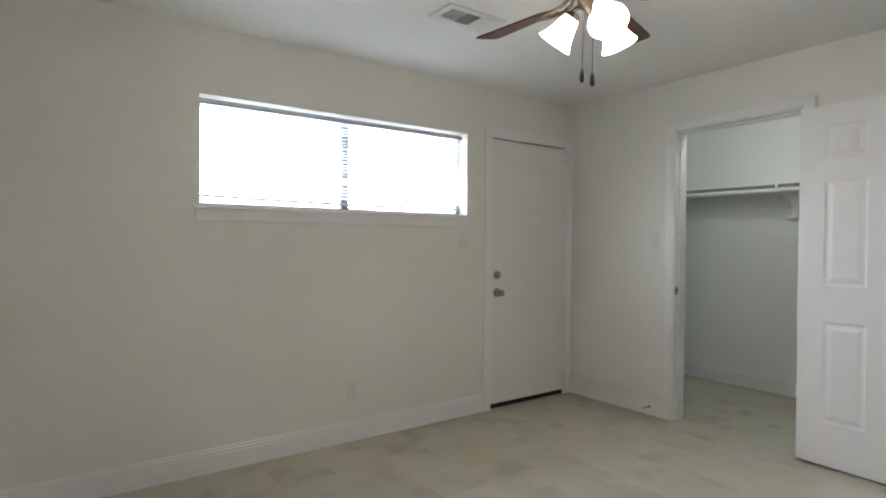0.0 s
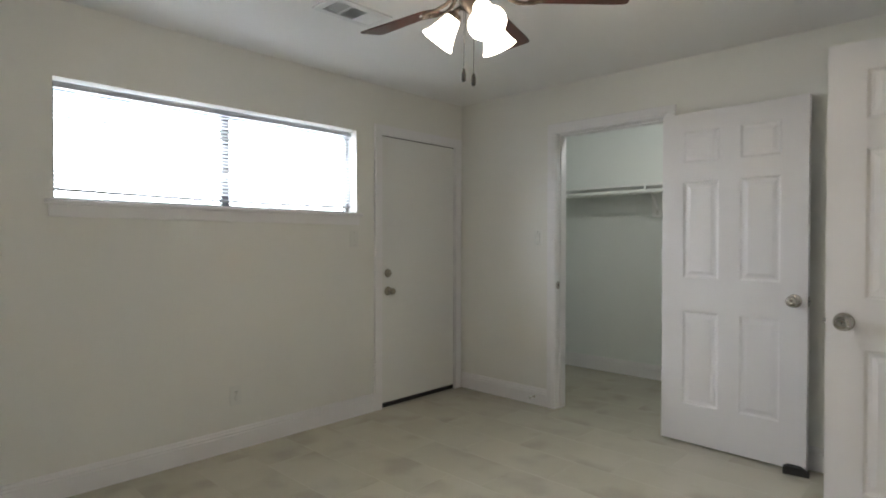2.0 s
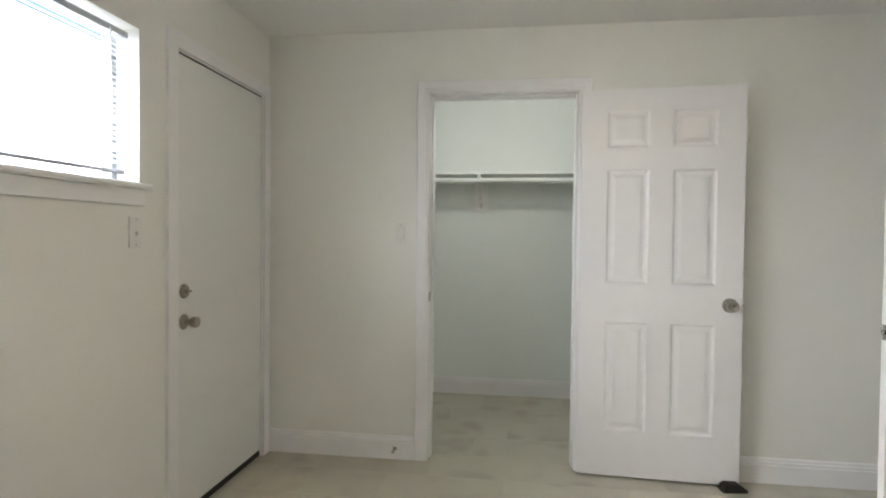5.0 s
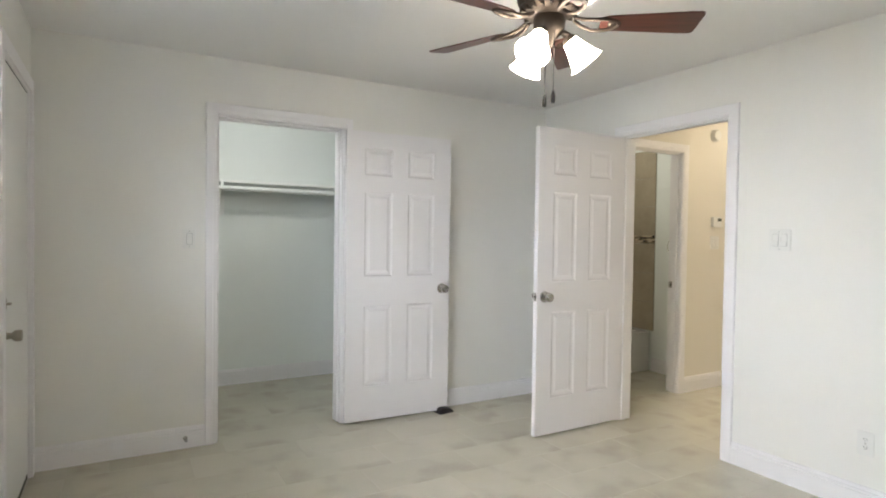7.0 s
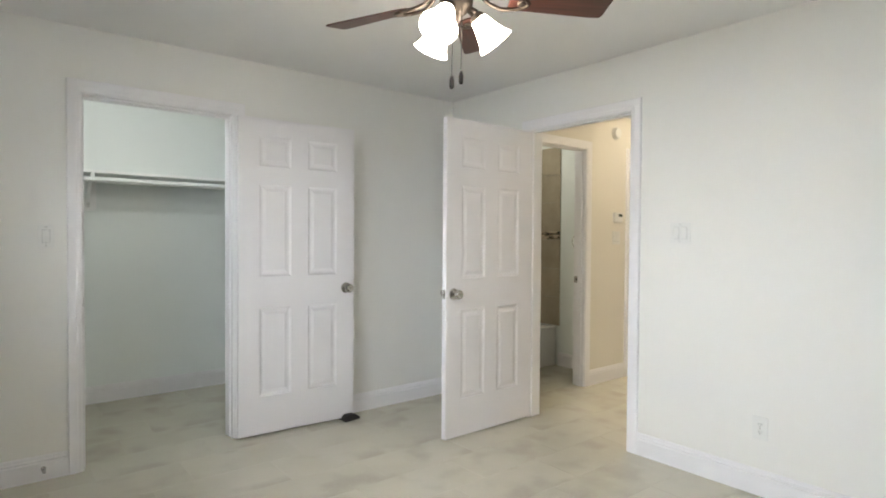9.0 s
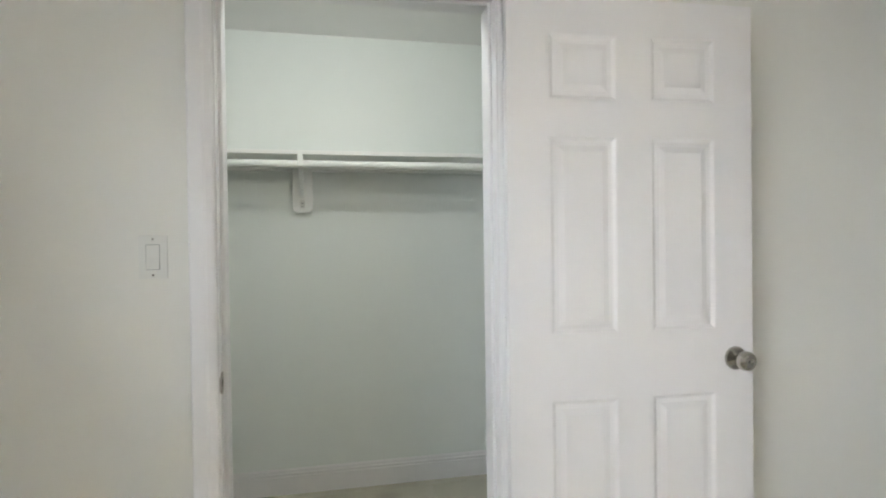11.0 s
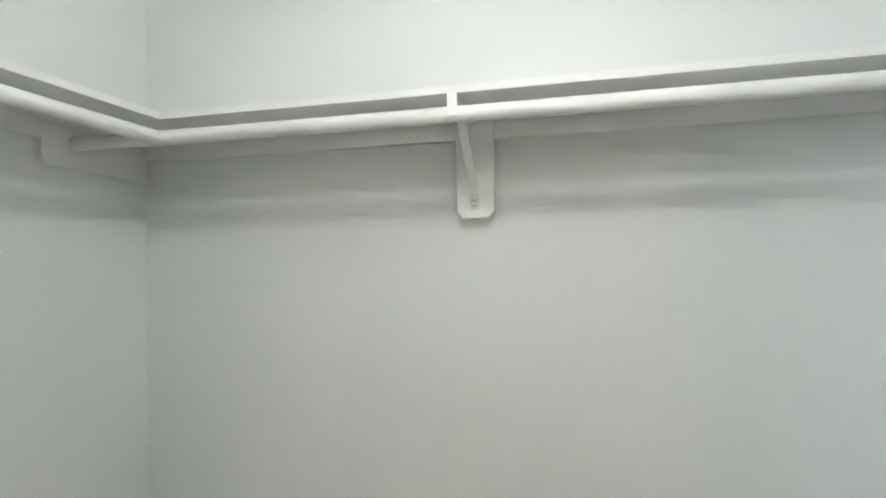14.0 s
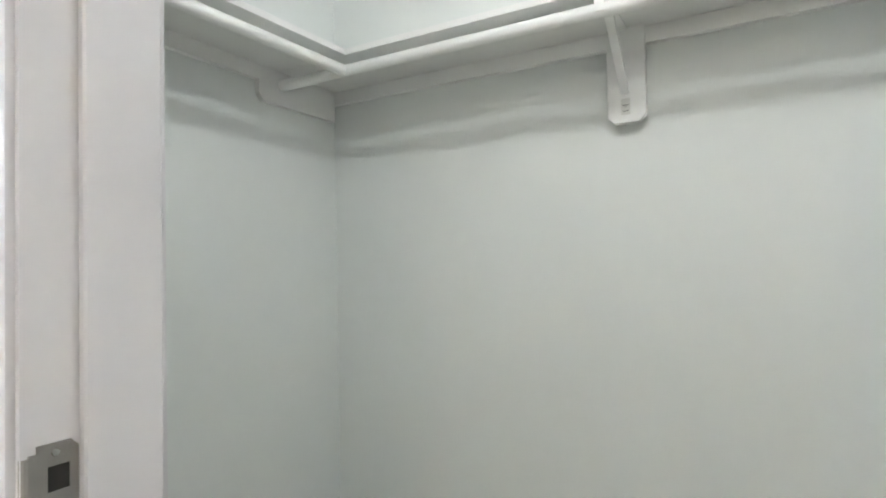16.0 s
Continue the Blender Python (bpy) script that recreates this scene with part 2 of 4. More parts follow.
def sweep(profile, start, end, out):
    """A straight moulding: profile points (distance out of the wall, height), carried from start to end."""
    bm = bmesh.new()
    s, e, o = Vector(start), Vector(end), Vector(out)
    rings = [[bm.verts.new(p + o * d + Vector((0, 0, h))) for d, h in profile] for p in (s, e)]
    n = len(profile)
    for i in range(n):
        bm.faces.new([rings[0][i], rings[0][(i + 1) % n], rings[1][(i + 1) % n], rings[1][i]])
    for r in rings:
        bm.faces.new(r)
    return bm


def lathe(profile, steps=24, bm=None, m=None):
    """A turned shape round z: profile points (radius, z)."""
    bm = bm or bmesh.new()
    m = m or Matrix()
    rings = []
    for r, z in profile:
        if r < 1e-6:
            rings.append([bm.verts.new(m @ Vector((0, 0, z)))])
        else:
            rings.append([bm.verts.new(m @ Vector((r * math.cos(2 * math.pi * i / steps), r * math.sin(2 * math.pi * i / steps), z)))
                          for i in range(steps)])
    for a, b in zip(rings, rings[1:]):
        for i in range(steps):
            j = (i + 1) % steps
            q = [a[i % len(a)], a[j % len(a)], b[j % len(b)], b[i % len(b)]]
            q = list(dict.fromkeys(q))
            if len(q) > 2:
                bm.faces.new(q)
    return bm


def tube(points, radius, steps=10, bm=None, cap=True):
    """A round bar along a line of points."""
    bm = bm or bmesh.new()
    pts = [Vector(p) for p in points]
    rings = []
    for i, p in enumerate(pts):
        d = (pts[min(i + 1, len(pts) - 1)] - pts[max(i - 1, 0)]).normalized()
        q = d.to_track_quat("Z", "Y")
        rings.append([bm.verts.new(p + q @ Vector((radius * math.cos(2 * math.pi * k / steps), radius * math.sin(2 * math.pi * k / steps), 0)))
                      for k in range(steps)])
    for a, b in zip(rings, rings[1:]):
        for k in range(steps):
            bm.faces.new([a[k], a[(k + 1) % steps], b[(k + 1) % steps], b[k]])
    if cap:
        bm.faces.new(rings[0])
        bm.faces.new(rings[-1])
    return bm


def outline(points, d0, d1, place, bevel=0.0):
    """A plate with the outline of points (u, v), from depth d0 to d1."""
    bm = bmesh.new()
    a, b = ([bm.verts.new(place(u, v, d)) for u, v in points] for d in (d0, d1))
    a, b = list(a), list(b)
    n = len(points)
    f0, f1 = bm.faces.new(a), bm.faces.new(b)
    for i in range(n):
        bm.faces.new([a[i], a[(i + 1) % n], b[(i + 1) % n], b[i]])
    if bevel:
        bmesh.ops.recalc_face_normals(bm, faces=bm.faces)
        bmesh.ops.bevel(bm, geom=list({*f0.edges, *f1.edges}), offset=bevel, segments=2, profile=0.6, affect="EDGES")
    return bm


# ---------------------------------------------------------------- the setting
WIN = (-2.942, -1.124, 1.447, 2.035)          # bedroom window: y0, y1, z0, z1
EXT = (-0.912, -0.070, 0.0, 2.055)           # outside door's rough opening
CLO = (0.925, 1.767, 0.0, 2.065)             # closet doorway, x0, x1
BED = (-1.685, -0.845, 0.0, 2.065)           # bedroom doorway, y0, y1
BATH = (3.75, 4.565, 0.0, 2.065)
HALLD = (5.205, 5.715, 0.0, 2.065)
FARW = (0.10, 1.15, 0.36, 1.84)
HALL_Y0, HALL_Y1 = -0.592, -0.487
CX0, CX1, CY1 = 0.07, 2.55, 1.40             # closet inside

structure("wall_west", wall("y", -4.20, 1.52, -0.16, 0.0, holes=(WIN, EXT)), WALL, "pale grey-green painted wall with a high wide window", "wall")
structure("wall_north", wall("x", 0.0, ROOM_W, 0.0, 0.115, holes=(CLO,)), WALL, "pale grey-green painted wall round the closet doorway", "wall")
structure("wall_east", wall("y", ROOM_S, 1.05, ROOM_W, 3.665, holes=(BED,)), WALL, "pale painted wall with the open bedroom doorway", "wall")
structure("wall_south", wall("x", 0.0, 3.665, -4.20, ROOM_S), WALL, "plain pale painted wall", "wall")
structure("wall_closet_west", wall("y", 0.115, 1.40, 0.0, CX0), CLOSET_PAINT, "pale green painted closet side wall", "wall")
structure("wall_closet_east", wall("y", 0.115, 1.40, CX1, 2.65), CLOSET_PAINT, "pale green painted closet side wall", "wall")
structure("wall_closet_north", wall("x", 0.0, 2.65, CY1, 1.52), CLOSET_PAINT, "pale green painted closet back wall", "wall")
structure("wall_hall_north", wall("x", 3.665, 5.82, HALL_Y0, HALL_Y1, holes=(BATH, HALLD)), HALL_PAINT, "cream painted hall wall with two doorways", "wall")
structure("wall_hall_south", wall("x", 3.665, 6.10, -1.92, -1.80), HALL_PAINT, "plain cream painted hall wall", "wall")
structure("wall_bath_east", wall("y", HALL_Y1, 1.05, 5.03, 5.14), CLOSET_PAINT, "pale green painted bathroom wall", "wall")
structure("wall_bath_north", wall("x", 3.665, 5.03, 0.93, 1.05), CLOSET_PAINT, "bathroom wall behind the tub", "wall")
structure("wall_far_west", wall("y", HALL_Y1, 3.60, 5.72, 5.82), HALL_PAINT, "cream painted living room wall", "wall")
structure("wall_far_south", wall("x", 6.10, 9.32, -1.92, -1.80), HALL_PAINT, "cream painted living room wall", "wall")
structure("wall_far_north", wall("x", 5.72, 9.32, 3.60, 3.70), HALL_PAINT, "cream painted living room wall", "wall")
structure("wall_far_east", wall("y", -1.80, 3.60, 9.20, 9.32, holes=(FARW,)), HALL_PAINT, "cream painted living room wall with a bright window", "wall")
structure("ceiling_bedroom", box((-0.16, -4.20, CEIL), (3.59, 1.52, CEIL + 0.12)), CEILING, "flat white painted ceiling", "ceiling")
structure("ceiling_hall", box((3.59, -1.92, CEIL), (9.32, 3.70, CEIL + 0.12)), CEILING, "flat cream painted hall ceiling", "ceiling")
floor = structure("floor", slab((-0.16, 3.665, 5.72, 9.32), (-4.20, -1.92, 1.05, 1.52, 3.70), -0.12, -0.001,
                                lambda u, v: v < 1.52 if u < 3.665 else (-1.92 < v < 1.05 if u < 5.72 else v > -1.92), lambda u, v, d: (u, v, d)), GROUT, "polished beige stone-look tile floor", "floor")
structure("ground", box((-150, -150, -0.5), (150, 150, -0.25)), SOIL, "green lawn outside", "ground")


# baseboards: a tall flat board under a stepped and rounded cap
BASE = ((0, 0), (0.015, 0), (0.015, 0.093), (0.011, 0.096), (0.011, 0.100), (0.0145, 0.103), (0.0145, 0.109), (0.0095, 0.113), (0.0075, 0.124), (0.003, 0.130), (0, 0.131))


def baseboard(start, end, out):
    tagged(link("baseboard", sweep(BASE, (*start, 0.0), (*end, 0.0), (*out, 0)), TRIM), "white painted baseboard with a moulded cap", "baseboard", kind="structure")


CAS = 0.066                                   # width of a door casing
for a, b, out in (((0, ROOM_S), (0, EXT[0] - CAS + 0.012), (1, 0)), ((0.016, 0), (CLO[0] + 0.02 - CAS, 0), (0, -1)),
                  ((CLO[1] - 0.02 + CAS, 0), (ROOM_W - 0.016, 0), (0, -1)), ((ROOM_W, 0), (ROOM_W, BED[1] - 0.02 + CAS), (-1, 0)),
                  ((ROOM_W, BED[0] + 0.02 - CAS), (ROOM_W, ROOM_S), (-1, 0)), ((0.016, ROOM_S), (ROOM_W - 0.016, ROOM_S), (0, 1)),
                  ((CX0, CY1), (CX1, CY1), (0, -1)), ((CX0, 0.115), (CX0, CY1 - 0.016), (1, 0)), ((CX1, 0.115), (CX1, CY1 - 0.016), (-1, 0)),
                  ((BATH[1] - 0.02 + CAS, HALL_Y0), (HALLD[0] + 0.02 - CAS, HALL_Y0), (0, -1)), ((HALLD[1] - 0.02 + CAS, HALL_Y0), (5.82, HALL_Y0), (0, -1)),
                  ((5.03, HALL_Y1), (5.03, 0.075), (-1, 0)), ((3.665, -1.80), (6.10, -1.80), (0, 1)), ((9.20, -1.80), (9.20, 3.60), (-1, 0))):
    baseboard(a, b, out)


def casing_profile(w, t):
    """A casing's section (across, out of the wall), stepped towards the opening."""
    return ((0, 0), (0, t * 0.62), (w * 0.10, t * 0.78), (w * 0.30, t * 0.84), (w * 0.42, t), (w * 0.94, t), (w, t * 0.86), (w, 0))


def trim_strip(name, prof, path, side, out):
    """Carries a section along path; side points away from the opening at each end of the strip (mitred ends)."""
    bm = bmesh.new()
    o = Vector(out)
    rings = [[bm.verts.new(Vector(p) + Vector(s) * u + o * d) for u, d in prof] for p, s in zip(path, side)]
    n = len(prof)
    for i in range(n):
        bm.faces.new([rings[0][i], rings[0][(i + 1) % n], rings[1][(i + 1) % n], rings[1][i]])
    for r in rings:
        bm.faces.new(r)
    return bm


def doorway(name, axis, hole, face0, face1, label, stop_at=None, cased=(True, True), flat=False):
    """Jambs, stops and mitred casings of a doorway in a wall along axis, whose two faces lie at face0 < face1."""
    a0, a1, _, z1 = hole
    j = 0.02
    P = (lambda u, d, z: Vector((u, d, z))) if axis == "x" else (lambda u, d, z: Vector((d, u, z)))
    frame_ob = thing(name, Matrix(), label, "door frame", kind="structure")
    for lo, hi in (((a0, face0 - 0.004, 0), (a0 + j, face1 + 0.004, z1)), ((a1 - j, face0 - 0.004, 0), (a1, face1 + 0.004, z1)),
                   ((a0 + j, face0 - 0.004, z1 - j), (a1 - j, face1 + 0.004, z1))):
        p, q = P(*lo), P(*hi)
        part("jamb", box([min(c) for c in zip(p, q)], [max(c) for c in zip(p, q)]), TRIM, frame_ob)
    if stop_at:
        s0, s1 = stop_at
        for lo, hi in (((a0 + j, s0, 0), (a0 + j + 0.011, s1, z1 - j)), ((a1 - j - 0.011, s0, 0), (a1 - j, s1, z1 - j)),
                       ((a0 + j + 0.011, s0, z1 - j - 0.011), (a1 - j - 0.011, s1, z1 - j))):
            p, q = P(*lo), P(*hi)
            part("door_stop_strip", box([min(c) for c in zip(p, q)], [max(c) for c in zip(p, q)], 0.002), TRIM, frame_ob)
    prof = ((0, 0), (0, 0.016), (CAS, 0.016), (CAS, 0)) if flat else casing_profile(CAS, 0.018)
    r = 0.006
    for k, (face, sign) in enumerate(((face0, -1), (face1, 1))):
        if not cased[k]:
            continue
        out = P(0, sign, 0) - P(0, 0, 0)
        lft, up = P(-1, 0, 0) - P(0, 0, 0), Vector((0, 0, 1))
        i0, i1, zt = a0 + j - r, a1 - j + r, z1 - j + r
        part("casing", trim_strip("c", prof, (P(i0, face, 0), P(i0, face, zt)), (lft, lft + up), out), TRIM, frame_ob)
        part("casing", trim_strip("c", prof, (P(i1, face, 0), P(i1, face, zt)), (-lft, -lft + up), out), TRIM, frame_ob)
        part("casing", trim_strip("c", prof, (P(i0, face, zt), P(i1, face, zt)), (lft + up, -lft + up), out), TRIM, frame_ob)
    return frame_ob


def strike(parent, m):
    """A bent steel strike plate with rounded corners and a square latch hole; local x out of the jamb, y along it, z up."""
    bm = slab((-0.020, -0.006, 0.011, 0.018), (-0.029, -0.0105, 0.0105, 0.029), 0.0, 0.0018,
              lambda u, v: not (-0.006 < u < 0.011 and abs(v) < 0.0105), lambda u, v, d: (d, u, v))
    corners = [e for e in bm.edges if abs(abs(e.verts[0].co.z) - 0.029) < 1e-5 and (e.verts[0].co - e.verts[1].co).length < 0.002
               and (e.verts[0].co.y > 0.017 or e.verts[0].co.y < -0.019)]
    bmesh.ops.bevel(bm, geom=corners, offset=0.006, segments=4, affect="EDGES")
    lip = outline([(0.0018, -0.020), (0.0012, -0.023), (-0.0012, -0.026), (-0.0030, -0.025), (-0.0008, -0.022), (0.0, -0.020)], -0.021, 0.021, lambda u, v, d: (u, v, d))
    lip_me = bpy.data.meshes.new("lip")
    lip.to_mesh(lip_me)
    lip.free()
    bm.from_mesh(lip_me)
    bpy.data.meshes.remove(lip_me)
    plate = part("strike_plate", bm, STEEL, parent, "brushed steel strike plate", m)
    part("latch_hole", box((-0.001, -0.006, -0.0105), (0.0006, 0.011, 0.0105)), HOLE_SHADE, plate)
    for z in (-0.021, 0.021):
        part("screw", lathe(((0, 0.0026), (0.0030, 0.0024), (0.0036, 0.0016)), 10, m=pose(0, 0, z, 0, 90, 0)), NICKEL, plate)


f = doorway("door_frame_closet", "x", CLO, 0.0, 0.115, "white painted closet door frame with moulded casing", (0.040, 0.112))
strike(f, pose(CLO[0] + 0.02, 0.0215, 0.922))
f = doorway("door_frame_bedroom", "y", BED, ROOM_W, 3.665, "white painted bedroom door frame with moulded casing", (3.570, 3.610))
strike(f, pose(ROOM_W + 0.0185, BED[0] + 0.02, 0.925, 0, 0, 90))
f = doorway("door_frame_bathroom", "x", BATH, HALL_Y0, HALL_Y1, "white painted bathroom door frame with a steel strike", (-0.567, -0.527))
strike(f, pose(BATH[1] - 0.02, -0.507, 0.925, 0, 0, 180))
doorway("door_frame_hall", "x", HALLD, HALL_Y0, HALL_Y1, "white painted hall door frame", (-0.551, -0.532), cased=(True, False))
f = doorway("door_frame_outside", "y", EXT, -0.16, 0.0, "white painted outside door frame with flat casing", None, cased=(False, True), flat=True)


# ---------------------------------------------------------------- doors
def panel_mesh(w, h, t):
    """One raised panel, moulded on both sides, w by h, in a door t thick; origin at its lower corner, on the front face."""
    bm = bmesh.new()
    for sign, base in ((1, 0.0), (-1, t)):
        rings = []
        for inset, depth in ((0.0, 0.0), (0.004, 0.0010), (0.012, 0.0058), (0.017, 0.0068), (0.027, 0.0066), (0.046, 0.0020)):
            y = base + sign * depth
            rings.append([bm.verts.new(p) for p in ((inset, y, inset), (w - inset, y, inset), (w - inset, y, h - inset), (inset, y, h - inset))])
        for a, b in zip(rings, rings[1:]):
            for i in range(4):
                bm.faces.new([a[i], a[(i + 1) % 4], b[(i + 1) % 4], b[i]])
        bm.faces.new(rings[-1])
    me = bpy.data.meshes.new("panel")
    bm.to_mesh(me)
    bm.free()
    me.materials.append(DOOR)
    return me


def lever_knob(parent, m, mat, label="satin nickel door knob"):
    """A round rose and a lathe-turned knob with a dimpled face, pointing along local z."""
    k = part("knob", lathe(((0.037, 0.0), (0.037, 0.003), (0.034, 0.007), (0.020, 0.010), (0.0135, 0.014), (0.013, 0.026),
                            (0.019, 0.030), (0.0265, 0.036), (0.0300, 0.044), (0.0305, 0.052), (0.0285, 0.061), (0.0240, 0.0655), (0.0225, 0.0645),
                            (0.0210, 0.0655), (0.013, 0.0665), (0.011, 0.0650), (0, 0.0648)), 32), mat, parent, label, m, True)
    part("key_slot", box((-0.0012, -0.004, 0.0646), (0.0012, 0.004, 0.0660)), HOLE_SHADE, k)
    return k


def hinge(parent, x, y, z):
    h = part("hinge", tube(((x, y, z - 0.044), (x, y, z + 0.044)), 0.0055, 10), TRIM, parent, "painted butt hinge")
    return h


def six_panel_door(name, m, w, label, h=2.023, t=0.035, mirror=False, latch=True, hinges=True):
    """A moulded six-panel door: local x from hinge to free edge, front face at y 0, back at y t."""
    d = thing(name, m, label, "door", kind="structure")
    st, mu = 0.135 * w / 0.80, 0.125 * w / 0.80
    pw = (w - 2 * st - mu) / 2 + 0.012
    u = (st - 0.006, st - 0.006 + pw, w - st + 0.006 - pw, w - st + 0.006)
    v = (0.238, 0.812, 1.010, 1.606, 1.716, 1.912)
    us, vs = (0.0, *u, w), (0.0, *v, h)

    def solid(a, b):
        return not ((u[0] < a < u[1] or u[2] < a < u[3]) and (v[0] < b < v[1] or v[2] < b < v[3] or v[4] < b < v[5]))

    part("door_leaf", slab(us, vs, 0.0, t, solid, lambda a, b, c: (a, c, b)), DOOR, d)
    for z0, z1 in ((v[0], v[1]), (v[2], v[3]), (v[4], v[5])):
        me = panel_mesh(pw, z1 - z0, t)
        for x0 in (u[0], u[2]):
            p = new("panel", me)
            p.parent, p.matrix_basis = d, pose(x0, 0, z0)
    kx = w - 0.062
    lever_knob(d, pose(kx, 0.0, 0.915, 90, 0, 0), NICKEL)
    lever_knob(d, pose(kx, t, 0.915, -90, 0, 0), NICKEL)
    if latch:
        lp = part("latch_plate", box((w, 0.006, 0.887), (w + 0.0016, t - 0.006, 0.943), 0.0006), NICKEL, d, "satin nickel latch plate")
        part("latch_bolt", box((w + 0.0016, 0.011, 0.907), (w + 0.011, 0.023, 0.923), 0.003), NICKEL, lp)
    if hinges:
        for z in (0.22, 1.02, 1.82):
            hinge(d, -0.004, t if mirror else -0.004, z)
    return d


six_panel_door("door_closet", pose(1.760, -0.062, 0.012, 0, 0, -2.9), 0.80,
               "white six-panel closet door standing open against the wall", mirror=True)
# the bedroom door stands square to its wall; its free edge points into the room
six_panel_door("door_bedroom", Matrix.Translation((3.550, -0.874, 0.012)) @ pose(0, 0, 0, 0, 0, 180.5) @ Matrix.Translation((0, -0.035, 0)), 0.785,
               "white six-panel bedroom door standing wide open", mirror=False)
six_panel_door("door_hall", pose(5.692, -0.555, 0.020, 0, 0, 180), 0.469,
               "narrow white six-panel hall door, shut", latch=False, hinges=False)

ext = thing("door_outside", pose(0, 0, 0), "plain white steel outside door, shut, with black sweep", "door", kind="structure")
part("door_leaf", box((-0.050, -0.888, 0.036), (-0.006, -0.094, 2.029), 0.0015), EXT_DOOR, ext)
part("door_sweep", box((-0.050, -0.890, 0.001), (-0.008, -0.092, 0.035), 0.002), BLACK, ext, "black rubber door sweep")
# Black strip put in for the shade in the gap above the leaf.
part("weather_seal", box((-0.048, -0.889, 2.0292), (-0.0065, -0.093, 2.0348)), BLACK, ext, "black strip for the shaded gap above the door")
OLD_BRASS = material("worn_satin_nickel", (0.40, 0.36, 0.30), 0.33, 1.0, var=0.25, scale=30, fine=160)
part("knob", lathe(((0.034, 0.0), (0.033, 0.004), (0.028, 0.010), (0.015, 0.013), (0.013, 0.030), (0.020, 0.036), (0.0235, 0.044), (0.0245, 0.058),
                    (0.0225, 0.066), (0.012, 0.068), (0, 0.068)), 28), OLD_BRASS, ext, "worn nickel door knob", pose(-0.006, -0.826, 0.874, 0, 90, 0), True)
bolt = part("deadbolt", lathe(((0.032, 0.0), (0.031, 0.006), (0.026, 0.012), (0.012, 0.014), (0, 0.014)), 28), OLD_BRASS, ext, "worn nickel deadbolt rose",
            pose(-0.006, -0.826, 1.008, 0, 90, 0), True)
part("thumb_turn", box((-0.005, -0.017, 0.013), (0.005, 0.017, 0.030), 0.003, 2), OLD_BRASS, bolt)
for z in (0.25, 1.0, 1.78):
    part("hinge", tube(((-0.001, -0.092, z - 0.05), (-0.001, -0.092, z + 0.05)), 0.006, 10), TRIM, ext, "painted door hinge")


# ---------------------------------------------------------------- bedroom window and blind
def window(name, y0, y1, z0, z1, x, label, mullions, foot=0.012, sill=True, wall_x=0.0, out=-1):
    w = thing(name, Matrix(), label, "window", kind="structure")
    t = 0.026
    part("window_frame", slab(sorted((y0, y0 + t, y1 - t, y1)), sorted((z0, z0 + foot, z1 - t, z1)), x - 0.02, x + 0.02,
                              lambda a, b: not (y0 + t < a < y1 - t and z0 + foot < b < z1 - t), lambda a, b, d: (d, a, b)), ALU, w, "grey aluminium window frame")
    for my in mullions:
        part("mullion", box((x - 0.018, my - 0.023, z0 + foot), (x + 0.022, my + 0.023, z1 - t), 0.002), BACKLIT_STILE, w, "grey aluminium meeting stile, coloured dark as a silhouette")
    edges = [y0 + t, *mullions, y1 - t]
    for a, b in zip(edges, edges[1:]):
        g = part("pane", box((x - 0.003, a + 0.001, z0 + foot), (x + 0.003, b - 0.001, z1 - t)), GLASS, w, "clear glass pane")
        g.visible_shadow = False
    return w


w1 = window("window_1", *WIN, -0.115, "wide sliding window with white sill", (-2.042,))
part("window_sill", outline(((-0.09, 1.424), (0.030, 1.424), (0.036, 1.430), (0.036, 1.441), (0.030, 1.447), (-0.09, 1.447)), WIN[0] - 0.035, WIN[1] + 0.03,
                            lambda u, v, d: (u, d, v)), TRIM, w1, "white painted window stool")
part("apron", box((0.0, WIN[0] - 0.02, 1.362), (0.015, WIN[1] + 0.015, 1.424), 0.002), TRIM, w1, "white painted apron")

bl = thing("window_blind", pose(-0.045, 0, 0), "lowered white mini blind in the bedroom window", "blind")
B0, B1 = WIN[0] + 0.012, WIN[1] - 0.026
part("head_rail", outline(((-0.020, 1.990), (0.016, 1.990), (0.018, 1.994), (0.018, 2.012), (-0.020, 2.012)), B0, B1, lambda u, v, d: (u, d, v)), BLIND_RAIL, bl, "pale grey steel head rail")
SL = bmesh.new()
for k in range(6):
    a = -0.0125 + 0.025 * k / 5
    for y in (B0 + 0.004, B1 - 0.004):
        SL.verts.new((a, y, 0.0022 * (1 - (a / 0.0125) ** 2)))
SL.verts.ensure_lookup_table()
for k in range(5):
    SL.faces.new([SL.verts[2 * k], SL.verts[2 * k + 1], SL.verts[2 * k + 3], SL.verts[2 * k + 2]])
bmesh.ops.solidify(SL, geom=SL.faces[:], thickness=0.0006)
slat = part("slat", SL, BLIND, bl, "", pose(0, 0, 1.975, 0, 34, 0), True)
N_SLATS = 23
for k in range(1, N_SLATS):
    s = new("slat", slat.data)
    s.parent, s.matrix_basis = bl, pose(0, 0, 1.975 - k * 0.0205, 0.06 * math.sin(k * 1.7) + (0.10 if k > 20 else 0), 34 + 2.5 * math.sin(k * 2.3), 0)
part("bottom_rail", tube([(0, B0 + 0.004 + (B1 - B0 - 0.008) * k / 8, 1.488 + 0.010 * (1 - k / 8) ** 2 - 0.006 * math.sin(math.pi * k / 8)) for k in range(9)], 0.0075, 8), BLIND_RAIL, bl, "pale grey bottom rail")
